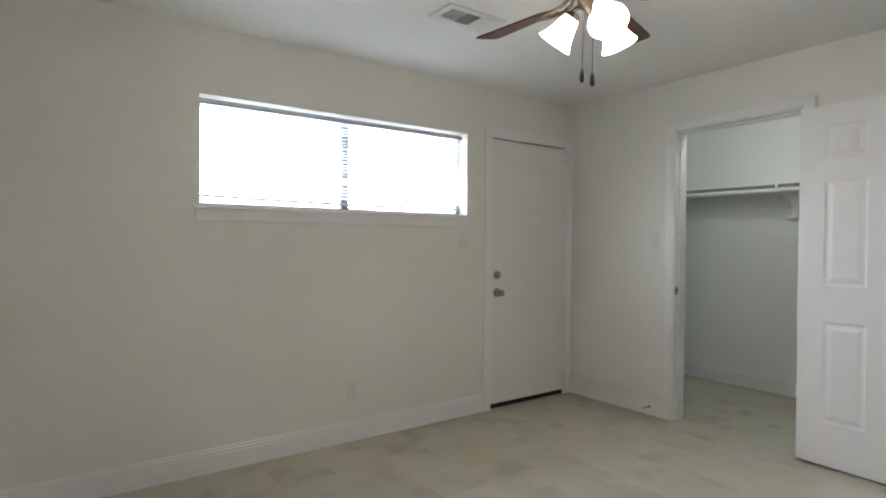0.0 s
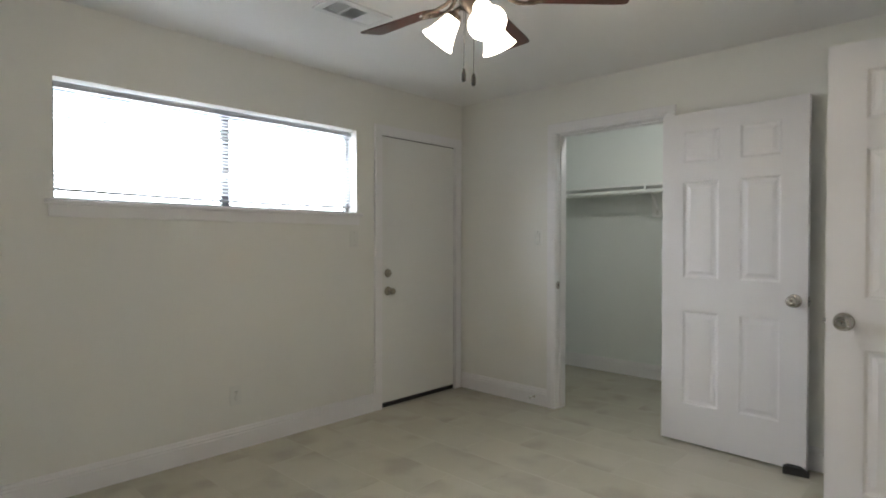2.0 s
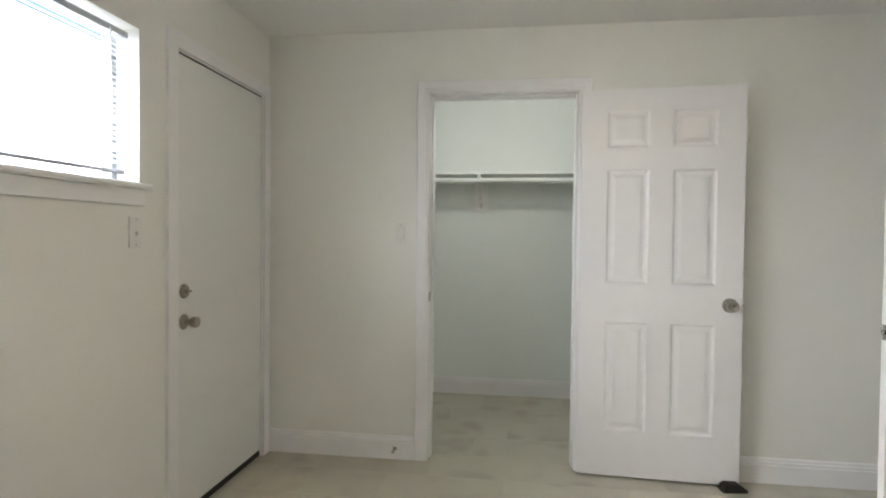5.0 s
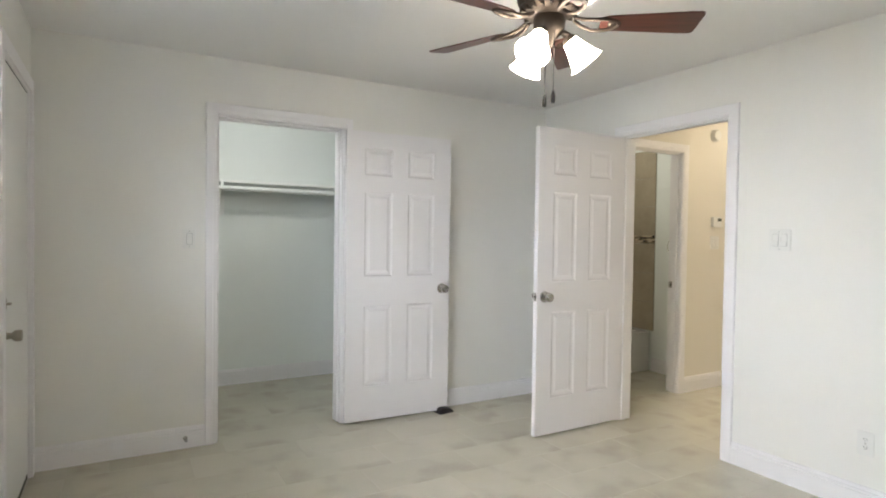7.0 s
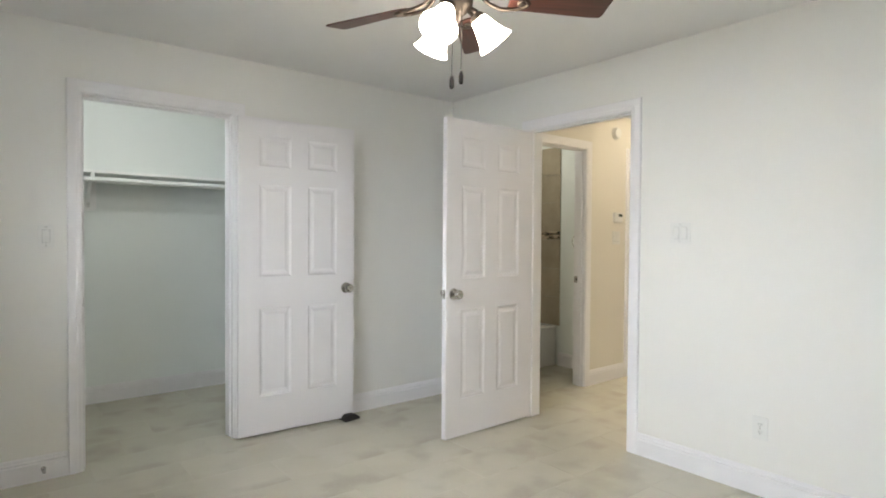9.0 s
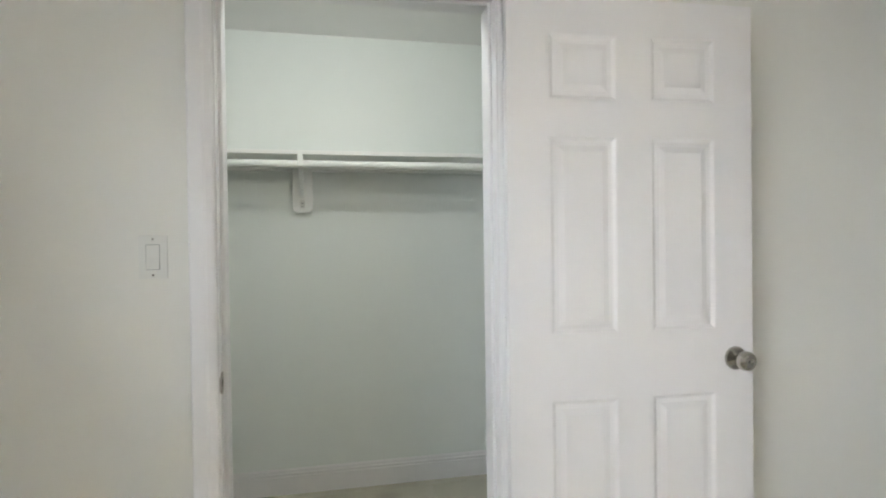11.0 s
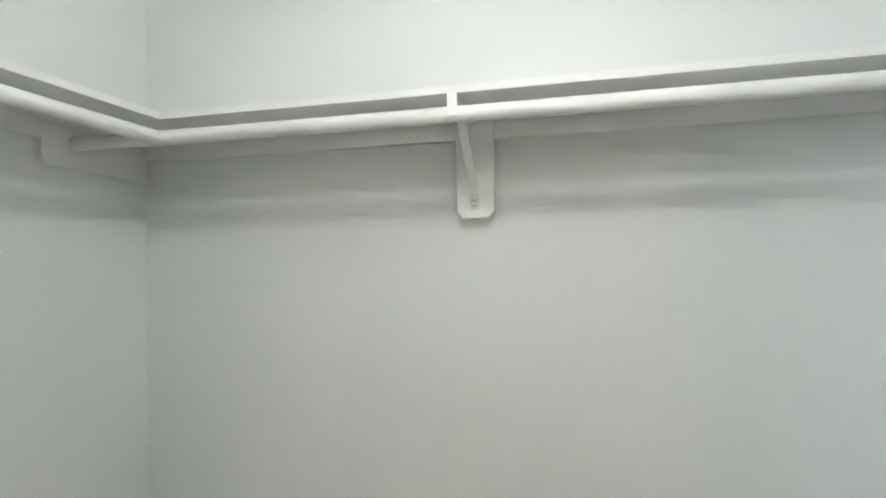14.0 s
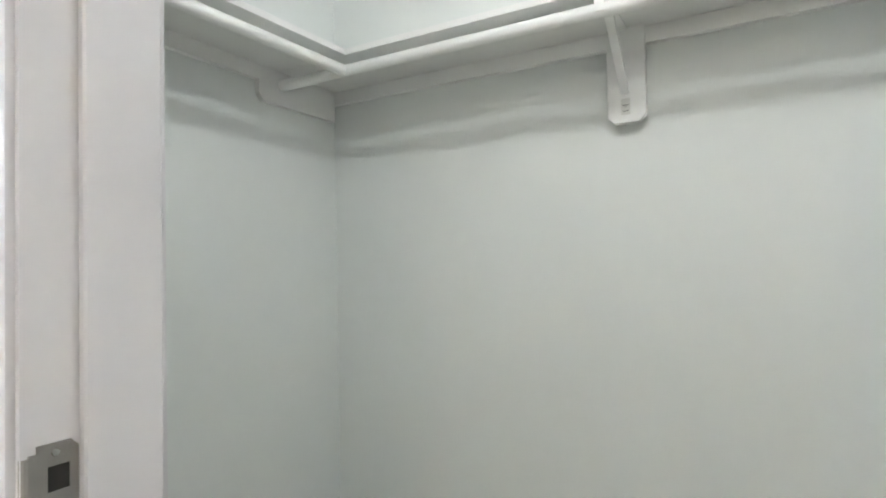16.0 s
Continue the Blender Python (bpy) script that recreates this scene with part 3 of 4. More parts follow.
for y in (B0 + 0.16, -2.042, B1 - 0.055):
    for dx in (-0.013, 0.013):
        part("ladder_cord", tube(((dx, y, 1.49), (dx, y, 1.99)), 0.0008, 5), BLIND, bl)
part("lift_cord", tube(((0.022, B1 - 0.055, 1.46), (0.022, B1 - 0.055, 1.99)), 0.0012, 6), BLIND_RAIL, bl)
part("tilt_wand", tube(((0.024, B1 - 0.10, 1.995), (0.026, B1 - 0.10, 1.80)), 0.003, 6), BLIND, bl, "clear tilt wand")


# ---------------------------------------------------------------- ceiling fan
fan = thing("ceiling_fan", pose(1.860, -2.027, 0), "five-blade ceiling fan with three lit bell shades", "ceiling fan")
part("canopy", lathe(((0.075, CEIL), (0.075, CEIL - 0.012), (0.062, CEIL - 0.045), (0.030, CEIL - 0.058)), 32), BRONZE, fan, "aged bronze canopy", None, True)
part("motor_housing", lathe(((0.028, CEIL - 0.05), (0.05, CEIL - 0.062), (0.100, CEIL - 0.075), (0.122, CEIL - 0.10), (0.126, CEIL - 0.165), (0.118, CEIL - 0.185),
                             (0.112, CEIL - 0.19), (0.116, CEIL - 0.198), (0.108, CEIL - 0.214), (0.085, CEIL - 0.226), (0.060, CEIL - 0.232), (0, CEIL - 0.232)), 40), BRONZE, fan,
     "aged bronze motor housing", None, True)
for k in range(20):
    a = 2 * math.pi * k / 20
    part("vent_fin", box((0.092, -0.006, CEIL - 0.222), (0.116, 0.006, CEIL - 0.206), 0.002), BRONZE, fan, "", pose(0, 0, 0, 0, 0, math.degrees(a)))
part("light_kit", lathe(((0.055, 2.172), (0.062, 2.160), (0.060, 2.125), (0.052, 2.108), (0.034, 2.092), (0.020, 2.080), (0.012, 2.060), (0.006, 2.052), (0, 2.050)), 32), BRONZE, fan,
     "aged bronze light fitting", None, True)


def blade_shape(r0, r1):
    """Half widths of a blade from root to tip, with the tip cut on a slant and its corners rounded."""
    up, down = [], []
    n = 14
    for i in range(n + 1):
        s = i / n
        w = 0.044 + 0.024 * min(1, s * 1.15)
        if s < 0.08:
            w *= 0.75 + 3.1 * s
        up.append((r0 + (r1 - 0.014 - r0) * s, w))
        down.append((r0 + (r1 - r0) * s, -w))
    up[-1:] = [(up[-1][0] - 0.008, up[-1][1]), (up[-1][0] + 0.002, up[-1][1] - 0.003), (up[-1][0] + 0.007, up[-1][1] - 0.014)]
    down[-1:] = [(down[-1][0] - 0.016, down[-1][1]), (down[-1][0] - 0.004, down[-1][1] + 0.004), (down[-1][0], down[-1][1] + 0.016)]
    return up + down[::-1]


BLADE_Z = 2.145
for k in range(5):
    m = pose(0, 0, 0, 0, 0, -33.2 + 72 * k)
    tilt = Matrix.Translation((0, 0, BLADE_Z)) @ pose(0, 0, 0, -13, 0, 0)
    blade = part("blade", outline(blade_shape(0.195, 0.572), -0.003, 0.003, lambda u, v, d: (u, v, d), 0.0012), WOOD, fan, "reddish cherry wood blade", m @ tilt)
    iron = bmesh.new()
    for sgn in (-1, 1):
        tube(((0.095, 0.010 * sgn, 0.020), (0.125, 0.022 * sgn, 0.002), (0.165, 0.034 * sgn, -0.008), (0.215, 0.036 * sgn, -0.008), (0.252, 0.022 * sgn, -0.007), (0.268, 0.002 * sgn, -0.007)), 0.0075, 8, iron)
    lathe(((0, -0.013), (0.012, -0.012), (0.016, -0.008), (0.016, -0.003)), 14, iron, pose(0.240, 0, 0))
    part("blade_iron", iron, BRONZE, blade, "aged bronze looped blade arm", None, True)

BELL = tuple((1.01 * a, 1.01 * b) for a, b in ((0.026, 0.000), (0.030, 0.006), (0.034, 0.022), (0.040, 0.045), (0.047, 0.066), (0.056, 0.088), (0.067, 0.106), (0.0645, 0.106), (0.053, 0.086), (0.044, 0.064), (0.037, 0.044), (0.031, 0.022), (0.024, 0.004)))
for az in (-33, 90, 206):
    m = pose(0, 0, 0, 0, 0, az)
    arm = part("lamp_arm", tube(((0.035, 0, 2.106), (0.055, 0, 2.112), (0.072, 0, 2.104), (0.083, 0, 2.088)), 0.009, 10), BRONZE, fan, "aged bronze lamp arm", m, True)
    tip = pose(0.076, 0, 2.084, 0, 142, 0)
    part("lamp_holder", lathe(((0, -0.012), (0.020, -0.010), (0.028, 0.0), (0.029, 0.014), (0.027, 0.020)), 20, m=tip), BRONZE, arm, "", None, True)
    sh = part("lamp_shade", lathe(BELL, 28, m=tip @ Matrix.Translation((0, 0, 0.008))), GLOW, fan, "lit frosted glass bell shade", m, True)
    part("bulb", lathe(((0.012, 0.02), (0.018, 0.04), (0.028, 0.060), (0.030, 0.076), (0.022, 0.094), (0, 0.102)), 16, m=tip), GLOW, sh, "lit bulb", None, True)
for x, y, zb in ((-0.014, -0.046, 1.842), (-0.012, 0.007, 1.837)):
    top = 2.10
    ch = part("pull_chain", tube(((x * 0.5, y * 0.9, top), (x, y, zb + 0.03)), 0.0012, 6), CHAIN, fan, "thin bronze pull chain")
    bm = bmesh.new()
    for i in range(44):
        z = zb + 0.032 + i * 0.0052
        lathe(((0, z - 0.0021), (0.0021, z), (0, z + 0.0021)), 6, bm, Matrix.Translation((x, y, 0)))
    part("bead_chain", bm, CHAIN, ch)
    part("pull", lathe(((0, zb + 0.034), (0.004, zb + 0.033), (0.0052, zb + 0.028), (0.0085, zb + 0.016), (0.0085, zb - 0.006), (0.006, zb - 0.014), (0, zb - 0.015)), 14, m=Matrix.Translation((x, y, 0))),
         CHAIN, ch, "dark bronze pull", None, True)


# ---------------------------------------------------------------- ceiling vent
vent = thing("ceiling_vent", pose(0.920, -1.863, CEIL), "white metal ceiling register with three louvre banks", "air vent")
VX, VY = 0.098, 0.178
part("frame_plate", slab((-VX, -VX + 0.034, VX - 0.034, VX), (-VY, -VY + 0.034, VY - 0.034, VY), -0.010, 0.0,
                         lambda a, b: not (abs(a) < VX - 0.034 and abs(b) < VY - 0.034), lambda a, b, d: (a, b, d)), VENT, vent, "white painted register frame")
# No hollow duct: a thin plate carries its darkness as colour.
part("duct_backing", box((-VX + 0.034, -VY + 0.034, -0.0015), (VX - 0.034, VY - 0.034, 0.0)), HOLE_SHADE, vent, "near-black plate for the shade inside the duct")
for k in range(1, 3):
    y = -VY + 0.034 + k * (2 * VY - 0.068) / 3
    part("divider", box((-VX + 0.034, y - 0.003, -0.010), (VX - 0.034, y + 0.003, -0.002)), VENT, vent)
for bank in range(3):
    y0 = -VY + 0.037 + bank * (2 * VY - 0.068) / 3
    for k in range(7):
        yy = y0 + 0.006 + k * 0.0135
        tiltd = (16, 72, -42)[bank]
        part("louvre", box((-VX + 0.034, -0.006, -0.0006), (VX - 0.034, 0.006, 0.0006)), VENT, vent, "", pose(0, yy, -0.006, tiltd, 0, 0))


# ---------------------------------------------------------------- switches, outlets, small fixtures
def wall_plate(name, m, label, category, style, w=0.072, h=0.117):
    """A wall plate: local x along the wall, y out of it, z up."""
    p = thing(name, m, label, category)
    part("cover_plate", box((-w / 2, 0.0, -h / 2), (w / 2, 0.006, h / 2), 0.0025, 2), PLASTIC, p)
    if style == "rocker":
        part("rocker_frame", box((-0.0175, 0.006, -0.034), (0.0175, 0.0068, 0.034)), PLASTIC_EDGE, p)
        r = outline(((0.0068, -0.0325), (0.0115, -0.0325), (0.0075, 0.0), (0.0085, 0.0325), (0.0068, 0.0325)), -0.016, 0.016, lambda u, v, d: (d, u, v))
        part("rocker", r, PLASTIC, p, "white rocker")
    elif style == "double_rocker":
        for cx in (-0.023, 0.023):
            part("rocker_frame", box((cx - 0.0175, 0.006, -0.034), (cx + 0.0175, 0.0068, 0.034)), PLASTIC_EDGE, p)
            part("rocker", outline(((0.0068, -0.0325), (0.0115, -0.0325), (0.0075, 0.0), (0.0085, 0.0325), (0.0068, 0.0325)), cx - 0.016, cx + 0.016,
                                   lambda u, v, d: (d, u, v)), PLASTIC, p, "white rocker")
    elif style == "toggle":
        part("toggle", box((-0.005, 0.004, -0.012), (0.005, 0.018, 0.004), 0.002), PLASTIC, p, "white toggle")
    elif style == "outlet":
        for cz in (-0.0195, 0.0195):
            rec = part("receptacle", outline([(0.0165 * math.cos(a) if abs(math.cos(a)) < 0.9 else 0.0165 * math.copysign(0.9, math.cos(a)), cz + 0.0145 * math.sin(a))
                                              for a in [2 * math.pi * i / 20 for i in range(20)]], 0.006, 0.0075, lambda u, v, d: (u, d, v)), PLASTIC, p)
            for sx in (-0.0064, 0.0064):
                part("slot", box((sx - 0.0012, 0.0074, cz - 0.001), (sx + 0.0012, 0.0078, cz + 0.0075)), HOLE_SHADE, rec)
            part("ground_hole", lathe(((0, 0.0004), (0.0024, 0.0004), (0.0024, 0)), 10, m=pose(0, 0.0075, cz - 0.007, -90, 0, 0)), HOLE_SHADE, rec)
    for z in ((0.0,) if style == "outlet" else (-0.048, 0.048)):
        part("screw", lathe(((0, 0.0014), (0.0025, 0.001), (0.003, 0)), 10, m=pose(0, 0.006, z, -90, 0, 0)), NICKEL, p)
    return p


wall_plate("light_switch", pose(0.782, 0.0, 1.276, 0, 0, 180), "white rocker light switch beside the closet", "light switch", "rocker")
wall_plate("light_switch", pose(0.0, -1.150, 1.262, 0, 0, -90), "white toggle switch under the window corner", "light switch", "toggle")
wall_plate("light_switch", pose(ROOM_W, -1.985, 1.318, 0, 0, 90), "white double rocker switch by the bedroom doorway", "light switch", "double_rocker", 0.118)
wall_plate("power_outlet", pose(0.0, -2.032, 0.325, 0, 0, -90), "white duplex power outlet under the window", "outlet", "outlet")
wall_plate("power_outlet", pose(ROOM_W, -2.420, 0.338, 0, 0, 90), "white duplex power outlet on the side wall", "outlet", "outlet")


def spring_stop(m, label):
    s = thing("door_stop", m, label, "door stop")
    part("base", lathe(((0.012, 0.0), (0.012, 0.004), (0.008, 0.007), (0.006, 0.010)), 16, m=pose(0, 0, 0, -90, 0, 0)), NICKEL, s, "nickel base", None, True)
    part("post", lathe(((0.0045, 0.008), (0.0045, 0.048), (0.0065, 0.050)), 14, m=pose(0, 0, 0, -90, 0, 0)), NICKEL, s, "nickel post", None, True)
    part("rubber_tip", lathe(((0.0085, 0.048), (0.0090, 0.056), (0.007, 0.061), (0, 0.062)), 14, m=pose(0, 0, 0, -90, 0, 0)), PLASTIC_EDGE, s, "grey rubber tip", None, True)


spring_stop(pose(0.762, -0.014, 0.063, 0, 0, 180), "nickel door stop screwed to the closet wall baseboard")
spring_stop(pose(ROOM_W - 0.014, -0.075, 0.070, 0, 0, 90), "nickel door stop screwed to the corner baseboard")

wd = thing("door_wedge", pose(2.515, -0.112, 0, 0, 0, 8), "black rubber door wedge under the closet door", "door wedge")
part("wedge_body", outline(((-0.060, 0.0), (0.062, 0.0), (0.062, 0.014), (0.022, 0.042), (-0.040, 0.046), (-0.060, 0.034)), -0.052, -0.002, lambda u, v, d: (u, d, v), 0.004), BLACK, wd)
part("wedge_tongue", outline(((-0.055, 0.0), (0.055, 0.0), (0.055, 0.006), (-0.055, 0.0105)), -0.002, 0.05, lambda u, v, d: (u, d, v)), BLACK, wd)

cl = thing("closet_lamp", pose(1.30, 0.24, CEIL), "white porcelain lamp holder on the closet ceiling", "lamp")
part("lamp_base", lathe(((0.055, 0.0), (0.055, -0.012), (0.040, -0.030), (0.024, -0.040), (0.020, -0.045)), 24), PLASTIC, cl, "", None, True)


# ---------------------------------------------------------------- closet shelf and rods
SZ0, SZ1, SD = 1.729, 1.748, 0.295            # shelf underside, top and depth
SX0, SX1, SY = CX0 + SD, CX1 - SD, CY1 - SD
shelf = thing("closet_shelf", pose(0, 0, 0), "white painted U-shaped closet shelf on cleats", "shelf")
part("shelf_board", box((CX0 + 0.001, SY, SZ0), (CX1 - 0.001, CY1 - 0.001, SZ1), 0.0022, 2), SHELF_PAINT, shelf)
SKEW = 0.026                                  # the left arm narrows a little towards the door
for pts in (((CX0 + 0.001, 0.118), (SX0 - SKEW, 0.118), (SX0, SY - 0.0008), (CX0 + 0.001, SY - 0.0008)),
            ((SX1, 0.118), (CX1 - 0.001, 0.118), (CX1 - 0.001, SY - 0.0008), (SX1, SY - 0.0008))):
    part("shelf_board", outline(pts, SZ0, SZ1, lambda u, v, d: (u, v, d), 0.002), SHELF_PAINT, shelf)
part("cleat", box((CX0 + 0.001, CY1 - 0.020, 1.683), (CX1 - 0.001, CY1 - 0.0005, SZ0 - 0.0002)), SHELF_PAINT, shelf)
for x0, x1 in ((CX0 + 0.0005, CX0 + 0.020), (CX1 - 0.020, CX1 - 0.0005)):
    part("cleat", box((x0, 0.118, 1.683), (x1, 1.0198, SZ0 - 0.0002)), SHELF_PAINT, shelf)
for side in (0, 1):
    X = (lambda d: CX0 + d) if side == 0 else (lambda d: CX1 - d)
    part("rod_block", outline(((1.020, SZ0 - 0.0002), (1.020, 1.641), (1.024, 1.634), (1.038, 1.618), (CY1 - 0.0205, 1.618), (CY1 - 0.0205, SZ0 - 0.0002)), X(0.0006), X(0.020), lambda u, v, d: (d, u, v)), SHELF_PAINT, shelf, "white rod support block")
RZ, RR = 1.684, 0.0180
rods = thing("closet_rod", pose(0, 0, 0), "white painted wooden hanging rod under the closet shelf", "clothes rod")
part("back_rod", tube(((CX0 + 0.022, SY + 0.012, RZ), (CX1 - 0.022, SY + 0.012, RZ)), RR, 20), SHELF_PAINT, rods, "", None, True)
for xa, xb in ((SX0 - 0.012 - SKEW, SX0 - 0.012), (SX1 + 0.012, SX1 + 0.012)):
    part("side_rod", tube(((xa, 0.118, RZ), (xb, SY + 0.012, RZ)), RR, 20), SHELF_PAINT, rods, "", None, True)



def rod_bracket(m):
    """A pressed steel shelf-and-rod bracket on a chamfered wooden backing plate; local x along the wall, y out of it."""
    b = thing("rod_bracket", m, "white painted shelf and rod bracket on a chamfered plate", "bracket")
    c = 0.018
    part("backing_plate", outline(((-0.048, 1.466 + c), (-0.048 + c, 1.466), (0.054 - c, 1.466), (0.054, 1.466 + c), (0.054, SZ0 - 0.001), (-0.048, SZ0 - 0.001)), -0.0215, -0.0405,
                                  lambda u, v, d: (u, d, v), 0.0015), SHELF_PAINT, b)
    part("strut", outline(((-0.0405, 1.545), (-0.0435, 1.545), (-0.222, 1.712), (-0.222, 1.7208), (-0.212, 1.7208), (-0.0405, 1.560)), -0.011, 0.011, lambda u, v, d: (d, u, v), 0.001), SHELF_PAINT, b, "white steel strut")
    part("arm", outline(((-0.0405, 1.721), (-0.30, 1.721), (-0.30, 1.7285), (-0.0405, 1.7285)), -0.011, 0.011, lambda u, v, d: (d, u, v)), SHELF_PAINT, b, "white steel arm")
    part("hook_tab", box((-0.012, -0.3025, 1.676), (0.012, -0.3002, 1.7285), 0.0008), SHELF_PAINT, b, "white steel hook")
    lab = part("maker_label", box((-0.011, -0.0416, 1.488), (0.013, -0.0407, 1.532)), PLASTIC, b, "small white printed sticker")
    for z, w in ((1.514, 0.009), (1.510, 0.003), (1.498, 0.008)):
        part("print_bar", box((0.001 - w, -0.0419, z - 0.0008), (0.001 + w, -0.0416, z + 0.0008)), LABEL_INK, lab)
    return b


rod_bracket(pose(1.134, CY1 - 0.0, 0))


# ---------------------------------------------------------------- bathroom
tub = thing("bathtub", pose(3.66, 0.10, 0), "white enamel bathtub against the tiled wall", "bathtub")
L, Wd, Ht = 1.355, 0.80, 0.395
bm = bmesh.new()
rings = []
for x0, y0, x1, y1, z in ((0, 0, L, Wd, 0.0), (0, 0, L, Wd, Ht - 0.02), (-0.0, -0.008, L, Wd, Ht - 0.012), (0, -0.004, L, Wd, Ht), (0.10, 0.075, L - 0.09, Wd - 0.05, Ht), (0.14, 0.11, L - 0.14, Wd - 0.09, Ht - 0.06),
                          (0.20, 0.16, L - 0.26, Wd - 0.14, 0.10)):
    rings.append([bm.verts.new(p) for p in ((x0, y0, z), (x1, y0, z), (x1, y1, z), (x0, y1, z))])
for a, b in zip(rings, rings[1:]):
    for i in range(4):
        bm.faces.new([a[i], a[(i + 1) % 4], b[(i + 1) % 4], b[i]])
bm.faces.new(rings[-1])
bm.faces.new(rings[0][::-1])
bmesh.ops.bevel(bm, geom=[e for e in bm.edges if not e.is_boundary], offset=0.008, segments=2, profile=0.6, affect="EDGES")
part("basin", bm, TUB, tub, "", None, True)
part("drain", lathe(((0, 0.004), (0.022, 0.003), (0.026, 0.0)), 18, m=pose(1.0, 0.38, 0.101)), NICKEL, tub, "chrome drain")

surround = thing("tile_surround", pose(0, 0, 0), "brown stone-look tile surround with mosaic band over the tub", "wall tiles", kind="structure")
part("thinset", box((5.022, 0.062, 0.40), (5.029, 0.925, 2.20)), GROUT, surround)
part("thinset", box((3.66, 0.922, 0.40), (5.022, 0.929, 2.20)), GROUT, surround)
rows_z = ((0.402, 0.685), (0.688, 0.975), (0.978, 1.268), (1.352, 1.640), (1.643, 1.920), (1.923, 2.198))
for r, (z0, z1) in enumerate(rows_z):
    y = 0.063
    while y < 0.915:
        y1 = min(y + 0.287, 0.918)
        part("tile", box((5.0135, y + 0.001, z0), (5.022, y1 - 0.001, z1), 0.001), BATH_TILE, surround)
        y = y1
    x = 3.662
    while x < 5.00:
        x1 = min(x + 0.45, 5.012)
        part("tile", box((x + 0.001, 0.914, z0), (x1 - 0.001, 0.922, z1), 0.001), BATH_TILE, surround)
        x = x1
rng = random.Random(4)
for r in range(5):
    z = 1.2705 + r * 0.0162
    y = 0.063
    while y < 0.90:
        y1 = min(y + rng.choice((0.030, 0.048, 0.060)), 0.918)
        part("mosaic_piece", box((5.0135, y + 0.0008, z), (5.021, y1 - 0.0008, z + 0.0150)), MOSAIC, surround)
        y = y1

ring = thing("towel_ring", pose(5.03, -0.195, 1.33), "satin nickel towel ring on the bathroom wall", "towel ring")
part("wall_mount", box((-0.010, -0.023, -0.023), (0.0, 0.023, 0.023), 0.003, 2), NICKEL, ring, "square nickel mount")
part("post", tube(((-0.010, 0, 0), (-0.045, 0, -0.002)), 0.008, 12), NICKEL, ring)
part("ring", tube([(-0.045, 0.078 * math.sin(a), -0.080 + 0.078 * math.cos(a)) for a in [math.radians(4 + i * 12) for i in range(30)]] , 0.0045, 8), NICKEL, ring, "nickel ring", None, True)


# ---------------------------------------------------------------- hall and the room beyond
th = thing("thermostat", pose(5.01, HALL_Y0, 1.475, 0, 0, 180), "white wall thermostat with small grey screen", "thermostat")
part("body", box((-0.058, 0.0, -0.045), (0.058, 0.028, 0.045), 0.005, 2), PLASTIC, th)
part("screen", box((-0.050, 0.028, 0.006), (0.004, 0.0292, 0.032)), SCREEN, th, "small grey screen")
wall_plate("light_switch", pose(5.005, HALL_Y0, 1.29, 0, 0, 180), "white triple switch plate under the thermostat", "light switch", "double_rocker", 0.118)
sd = thing("smoke_detector", pose(4.975, HALL_Y0, 2.235, 90, 0, 0), "round white smoke detector high on the hall wall", "smoke detector")
part("base", lathe(((0.056, 0.0), (0.056, 0.010), (0.051, 0.012)), 28), PLASTIC, sd, "", None, True)
part("cover", lathe(((0.051, 0.012), (0.050, 0.030), (0.042, 0.038), (0.016, 0.041), (0, 0.041)), 28), PLASTIC, sd, "", None, True)


def track_light(m, label, length, heads, drop=0.10, size=1.0):
    """A ceiling track with swivel heads; local x along the track, z up, hung from z 0."""
    t = thing("track_light", m, label, "track light")
    part("ceiling_plate", lathe(((0.055 * size, 0.0), (0.055 * size, -0.012), (0.035 * size, -0.020), (0.008, -0.022)), 24), BRONZE, t, "", None, True)
    part("stem", tube(((0, 0, -0.02), (0, 0, -drop)), 0.006, 8), BRONZE, t)
    part("bar", tube([(length * (i / 8 - 0.5), 0.02 * math.sin(i / 8 * 6.28), -drop) for i in range(9)], 0.008, 10), BRONZE, t, "dark bronze bar", None, True)
    for x, ry in heads:
        hm = pose(x, 0, -drop) @ pose(0, 0, 0, 0, ry, 0) @ Matrix.Scale(size, 4)
        h = part("lamp_head", lathe(((0.008, 0.0), (0.012, -0.02), (0.026, -0.035), (0.038, -0.07), (0.043, -0.10), (0.040, -0.10), (0.034, -0.07), (0.0, -0.045)), 20, m=hm), BRONZE, t, "dark bronze lamp head", None, True)
        part("bulb", lathe(((0, -0.050), (0.034, -0.075), (0.040, -0.098), (0.030, -0.112), (0, -0.116)), 18, m=hm), SPOT_GLOW, h, "lit spot bulb", None, True)
    return t


rl = thing("recessed_light", pose(5.19, -0.795, CEIL), "lit recessed ceiling light in the hall", "ceiling light")
part("trim_ring", lathe(((0.046, 0.0), (0.046, -0.003), (0.042, -0.005), (0.035, -0.004), (0.033, 0.0)), 28), PLASTIC, rl, "white trim ring", None, True)
part("lens", lathe(((0, -0.004), (0.033, -0.003), (0.033, -0.001)), 24), SPOT_GLOW, rl, "lit frosted lens")
track_light(pose(5.18, -0.935, CEIL, 0, 0, 20), "dark bronze swivel spot on the hall ceiling", 0.12, ((0.0, 25),), 0.022, 0.62)
track_light(pose(8.55, 0.62, CEIL, 0, 0, -70), "dark bronze track light in the room beyond", 0.75, ((-0.26, 15), (0.0, -10), (0.26, 10)))

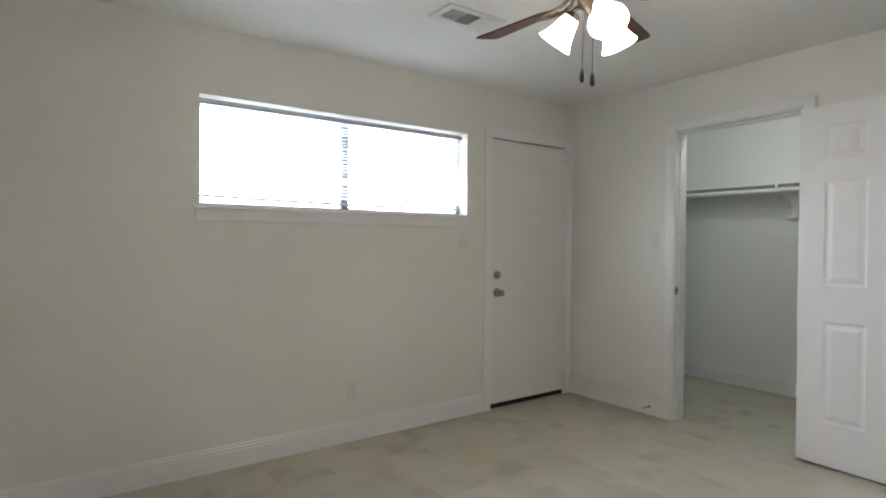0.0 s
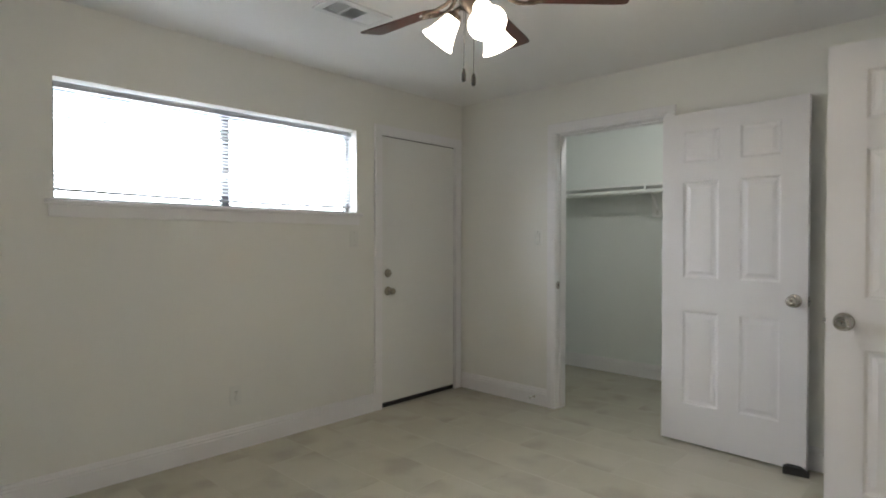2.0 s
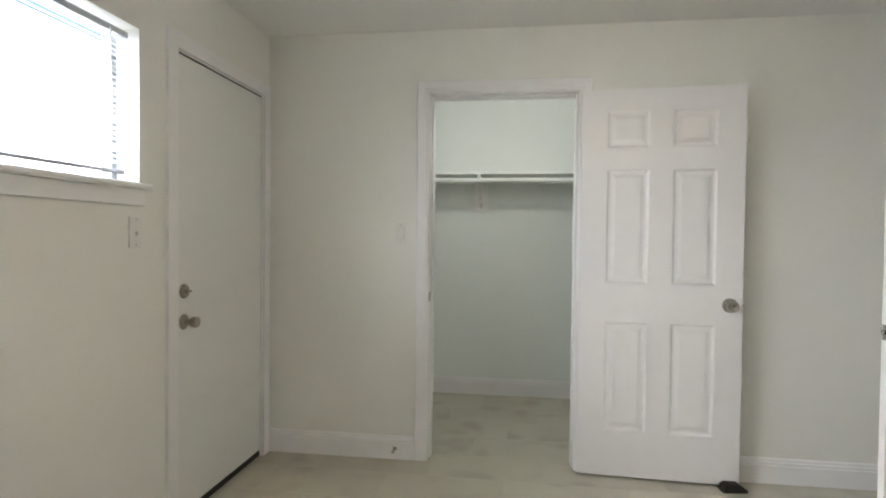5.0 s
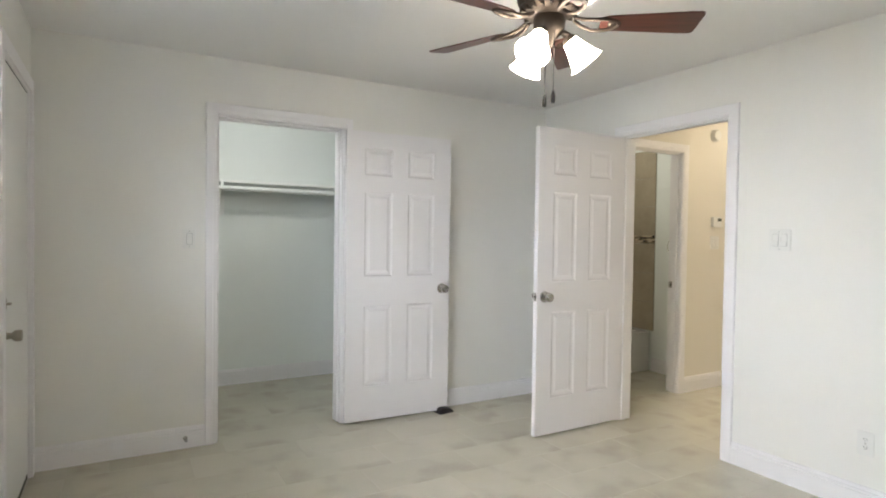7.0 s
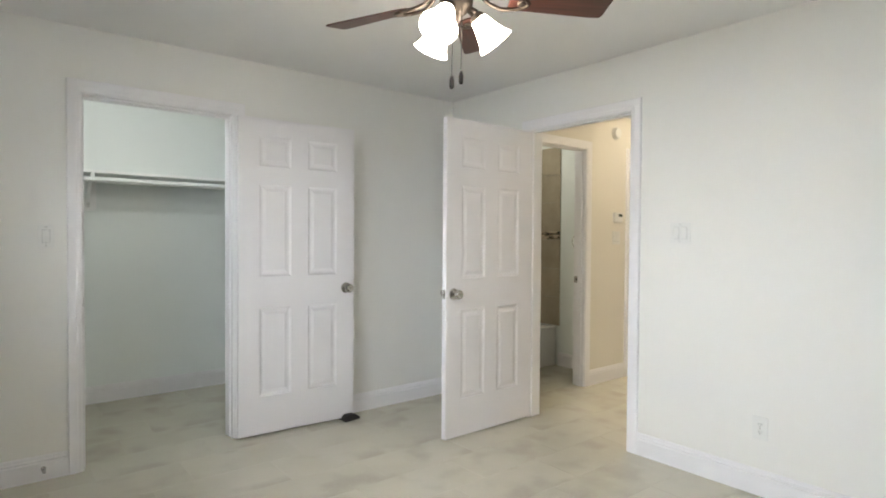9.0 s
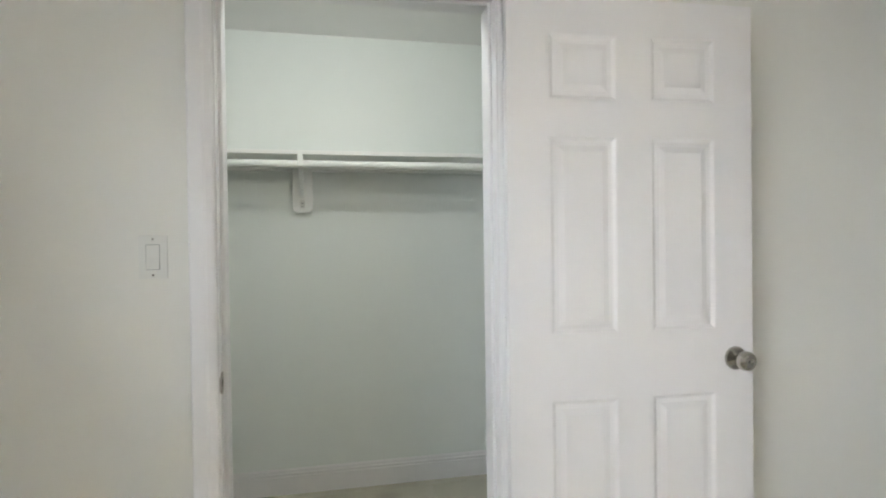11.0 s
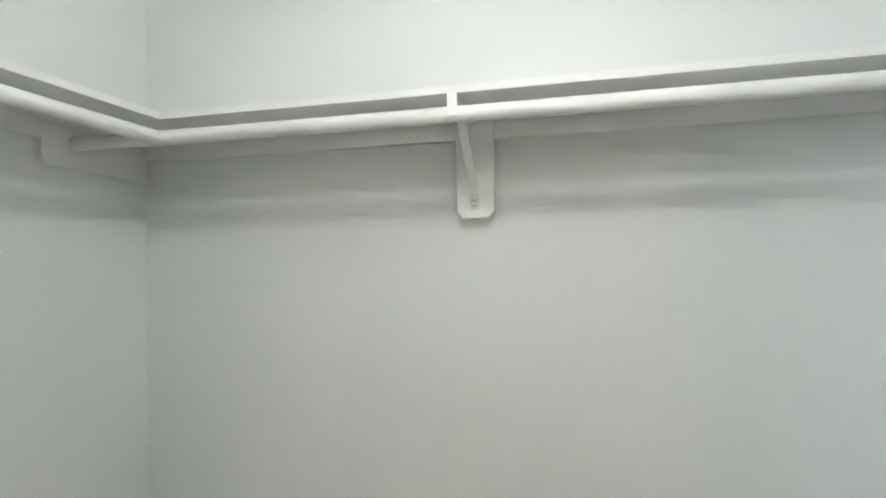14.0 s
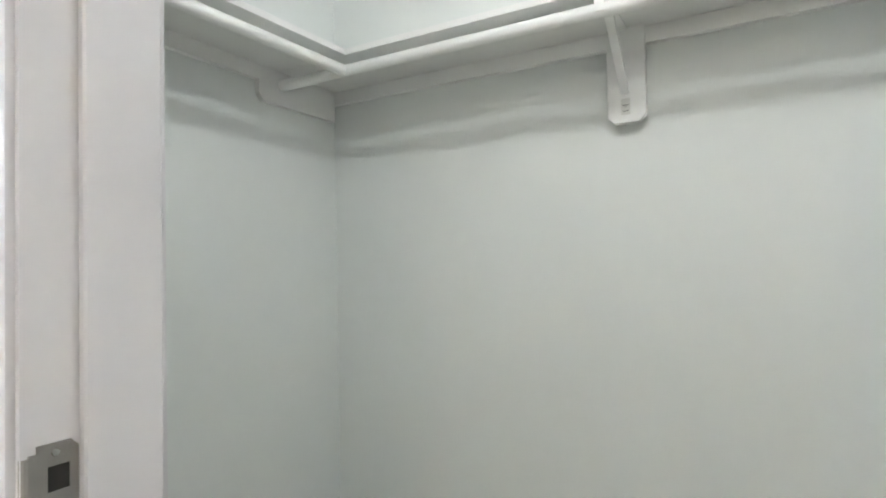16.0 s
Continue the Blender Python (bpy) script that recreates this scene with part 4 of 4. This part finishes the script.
w2 = window("window_2", *FARW, 9.27, "tall bright living room window with blinds", ())
part("window_sill", box((9.14, FARW[0] - 0.04, 0.335), (9.25, FARW[1] + 0.04, 0.36), 0.004), TRIM, w2, "white painted sill")
bl2 = thing("window_blind", pose(9.22, 0, 0), "white horizontal blind in the living room window", "blind")
part("head_rail", box((-0.022, FARW[0] + 0.01, 1.795), (0.022, FARW[1] - 0.01, 1.836), 0.003), BLIND, bl2)
slat2 = part("slat", box((-0.024, FARW[0] + 0.012, -0.0013), (0.024, FARW[1] - 0.012, 0.0013), 0.0008), BLIND, bl2, "", pose(0, 0, 1.77, 0, -14, 0))
for k in range(1, 32):
    s = new("slat", slat2.data)
    s.parent, s.matrix_basis = bl2, pose(0, 0, 1.77 - 0.043 * k, 0, -14, 0)
part("bottom_rail", box((-0.024, FARW[0] + 0.012, 0.385), (0.024, FARW[1] - 0.012, 0.403), 0.003), BLIND, bl2)
part("ladder_cord", tube(((0.0, 0.35, 0.40), (0.0, 0.35, 1.80)), 0.0012, 5), BLIND, bl2)
part("ladder_cord", tube(((0.0, 0.90, 0.40), (0.0, 0.90, 1.80)), 0.0012, 5), BLIND, bl2)


# ---------------------------------------------------------------- floor tiles
TW, TL, GAP = 0.305, 0.610, 0.0014
AREAS = ((0.0, ROOM_S, ROOM_W, 0.0), (0.9, 0.0, 1.78, 0.115), (CX0, 0.115, CX1, CY1), (ROOM_W, -1.80, 5.72, HALL_Y0), (3.665, HALL_Y0, 5.03, 0.10), (5.72, -1.80, 9.20, 1.60))
tile_shapes = {}


def floor_tile(x0, y0, x1, y1):
    """One tile, cut where it meets the outer walls; tiles of one size share a mesh."""
    key = (round(x1 - x0, 3), round(y1 - y0, 3))
    if key not in tile_shapes:
        bm = box((GAP / 2, GAP / 2, -0.004), (key[0] - GAP / 2, key[1] - GAP / 2, 0.0), 0.0004)
        me = bpy.data.meshes.new("floor_tile")
        bm.to_mesh(me)
        bm.free()
        me.materials.append(TILE)
        tile_shapes[key] = me
    t = new("floor_tile", tile_shapes[key])
    t.parent, t.matrix_basis = floor, pose(x0, y0, 0.0)


row, y = 0, ROOM_S - 0.11
while y < 1.65:
    x = -0.45 + (row % 3) * TL / 3
    while x < 9.3:
        x0, x1, y0, y1 = max(x, 0.0), min(x + TL, 9.20), max(y, ROOM_S), min(y + TW, 1.60)
        if y1 < -1.80:
            x1 = min(x1, ROOM_W)
        elif x0 > ROOM_W:
            y0 = max(y0, -1.80)
        if x1 - x0 > 0.02 and y1 - y0 > 0.02 and any(x1 > a and x0 < c and y1 > b and y0 < d for a, b, c, d in AREAS):
            floor_tile(x0, y0, x1, y1)
        x += TL
    y += TW
    row += 1
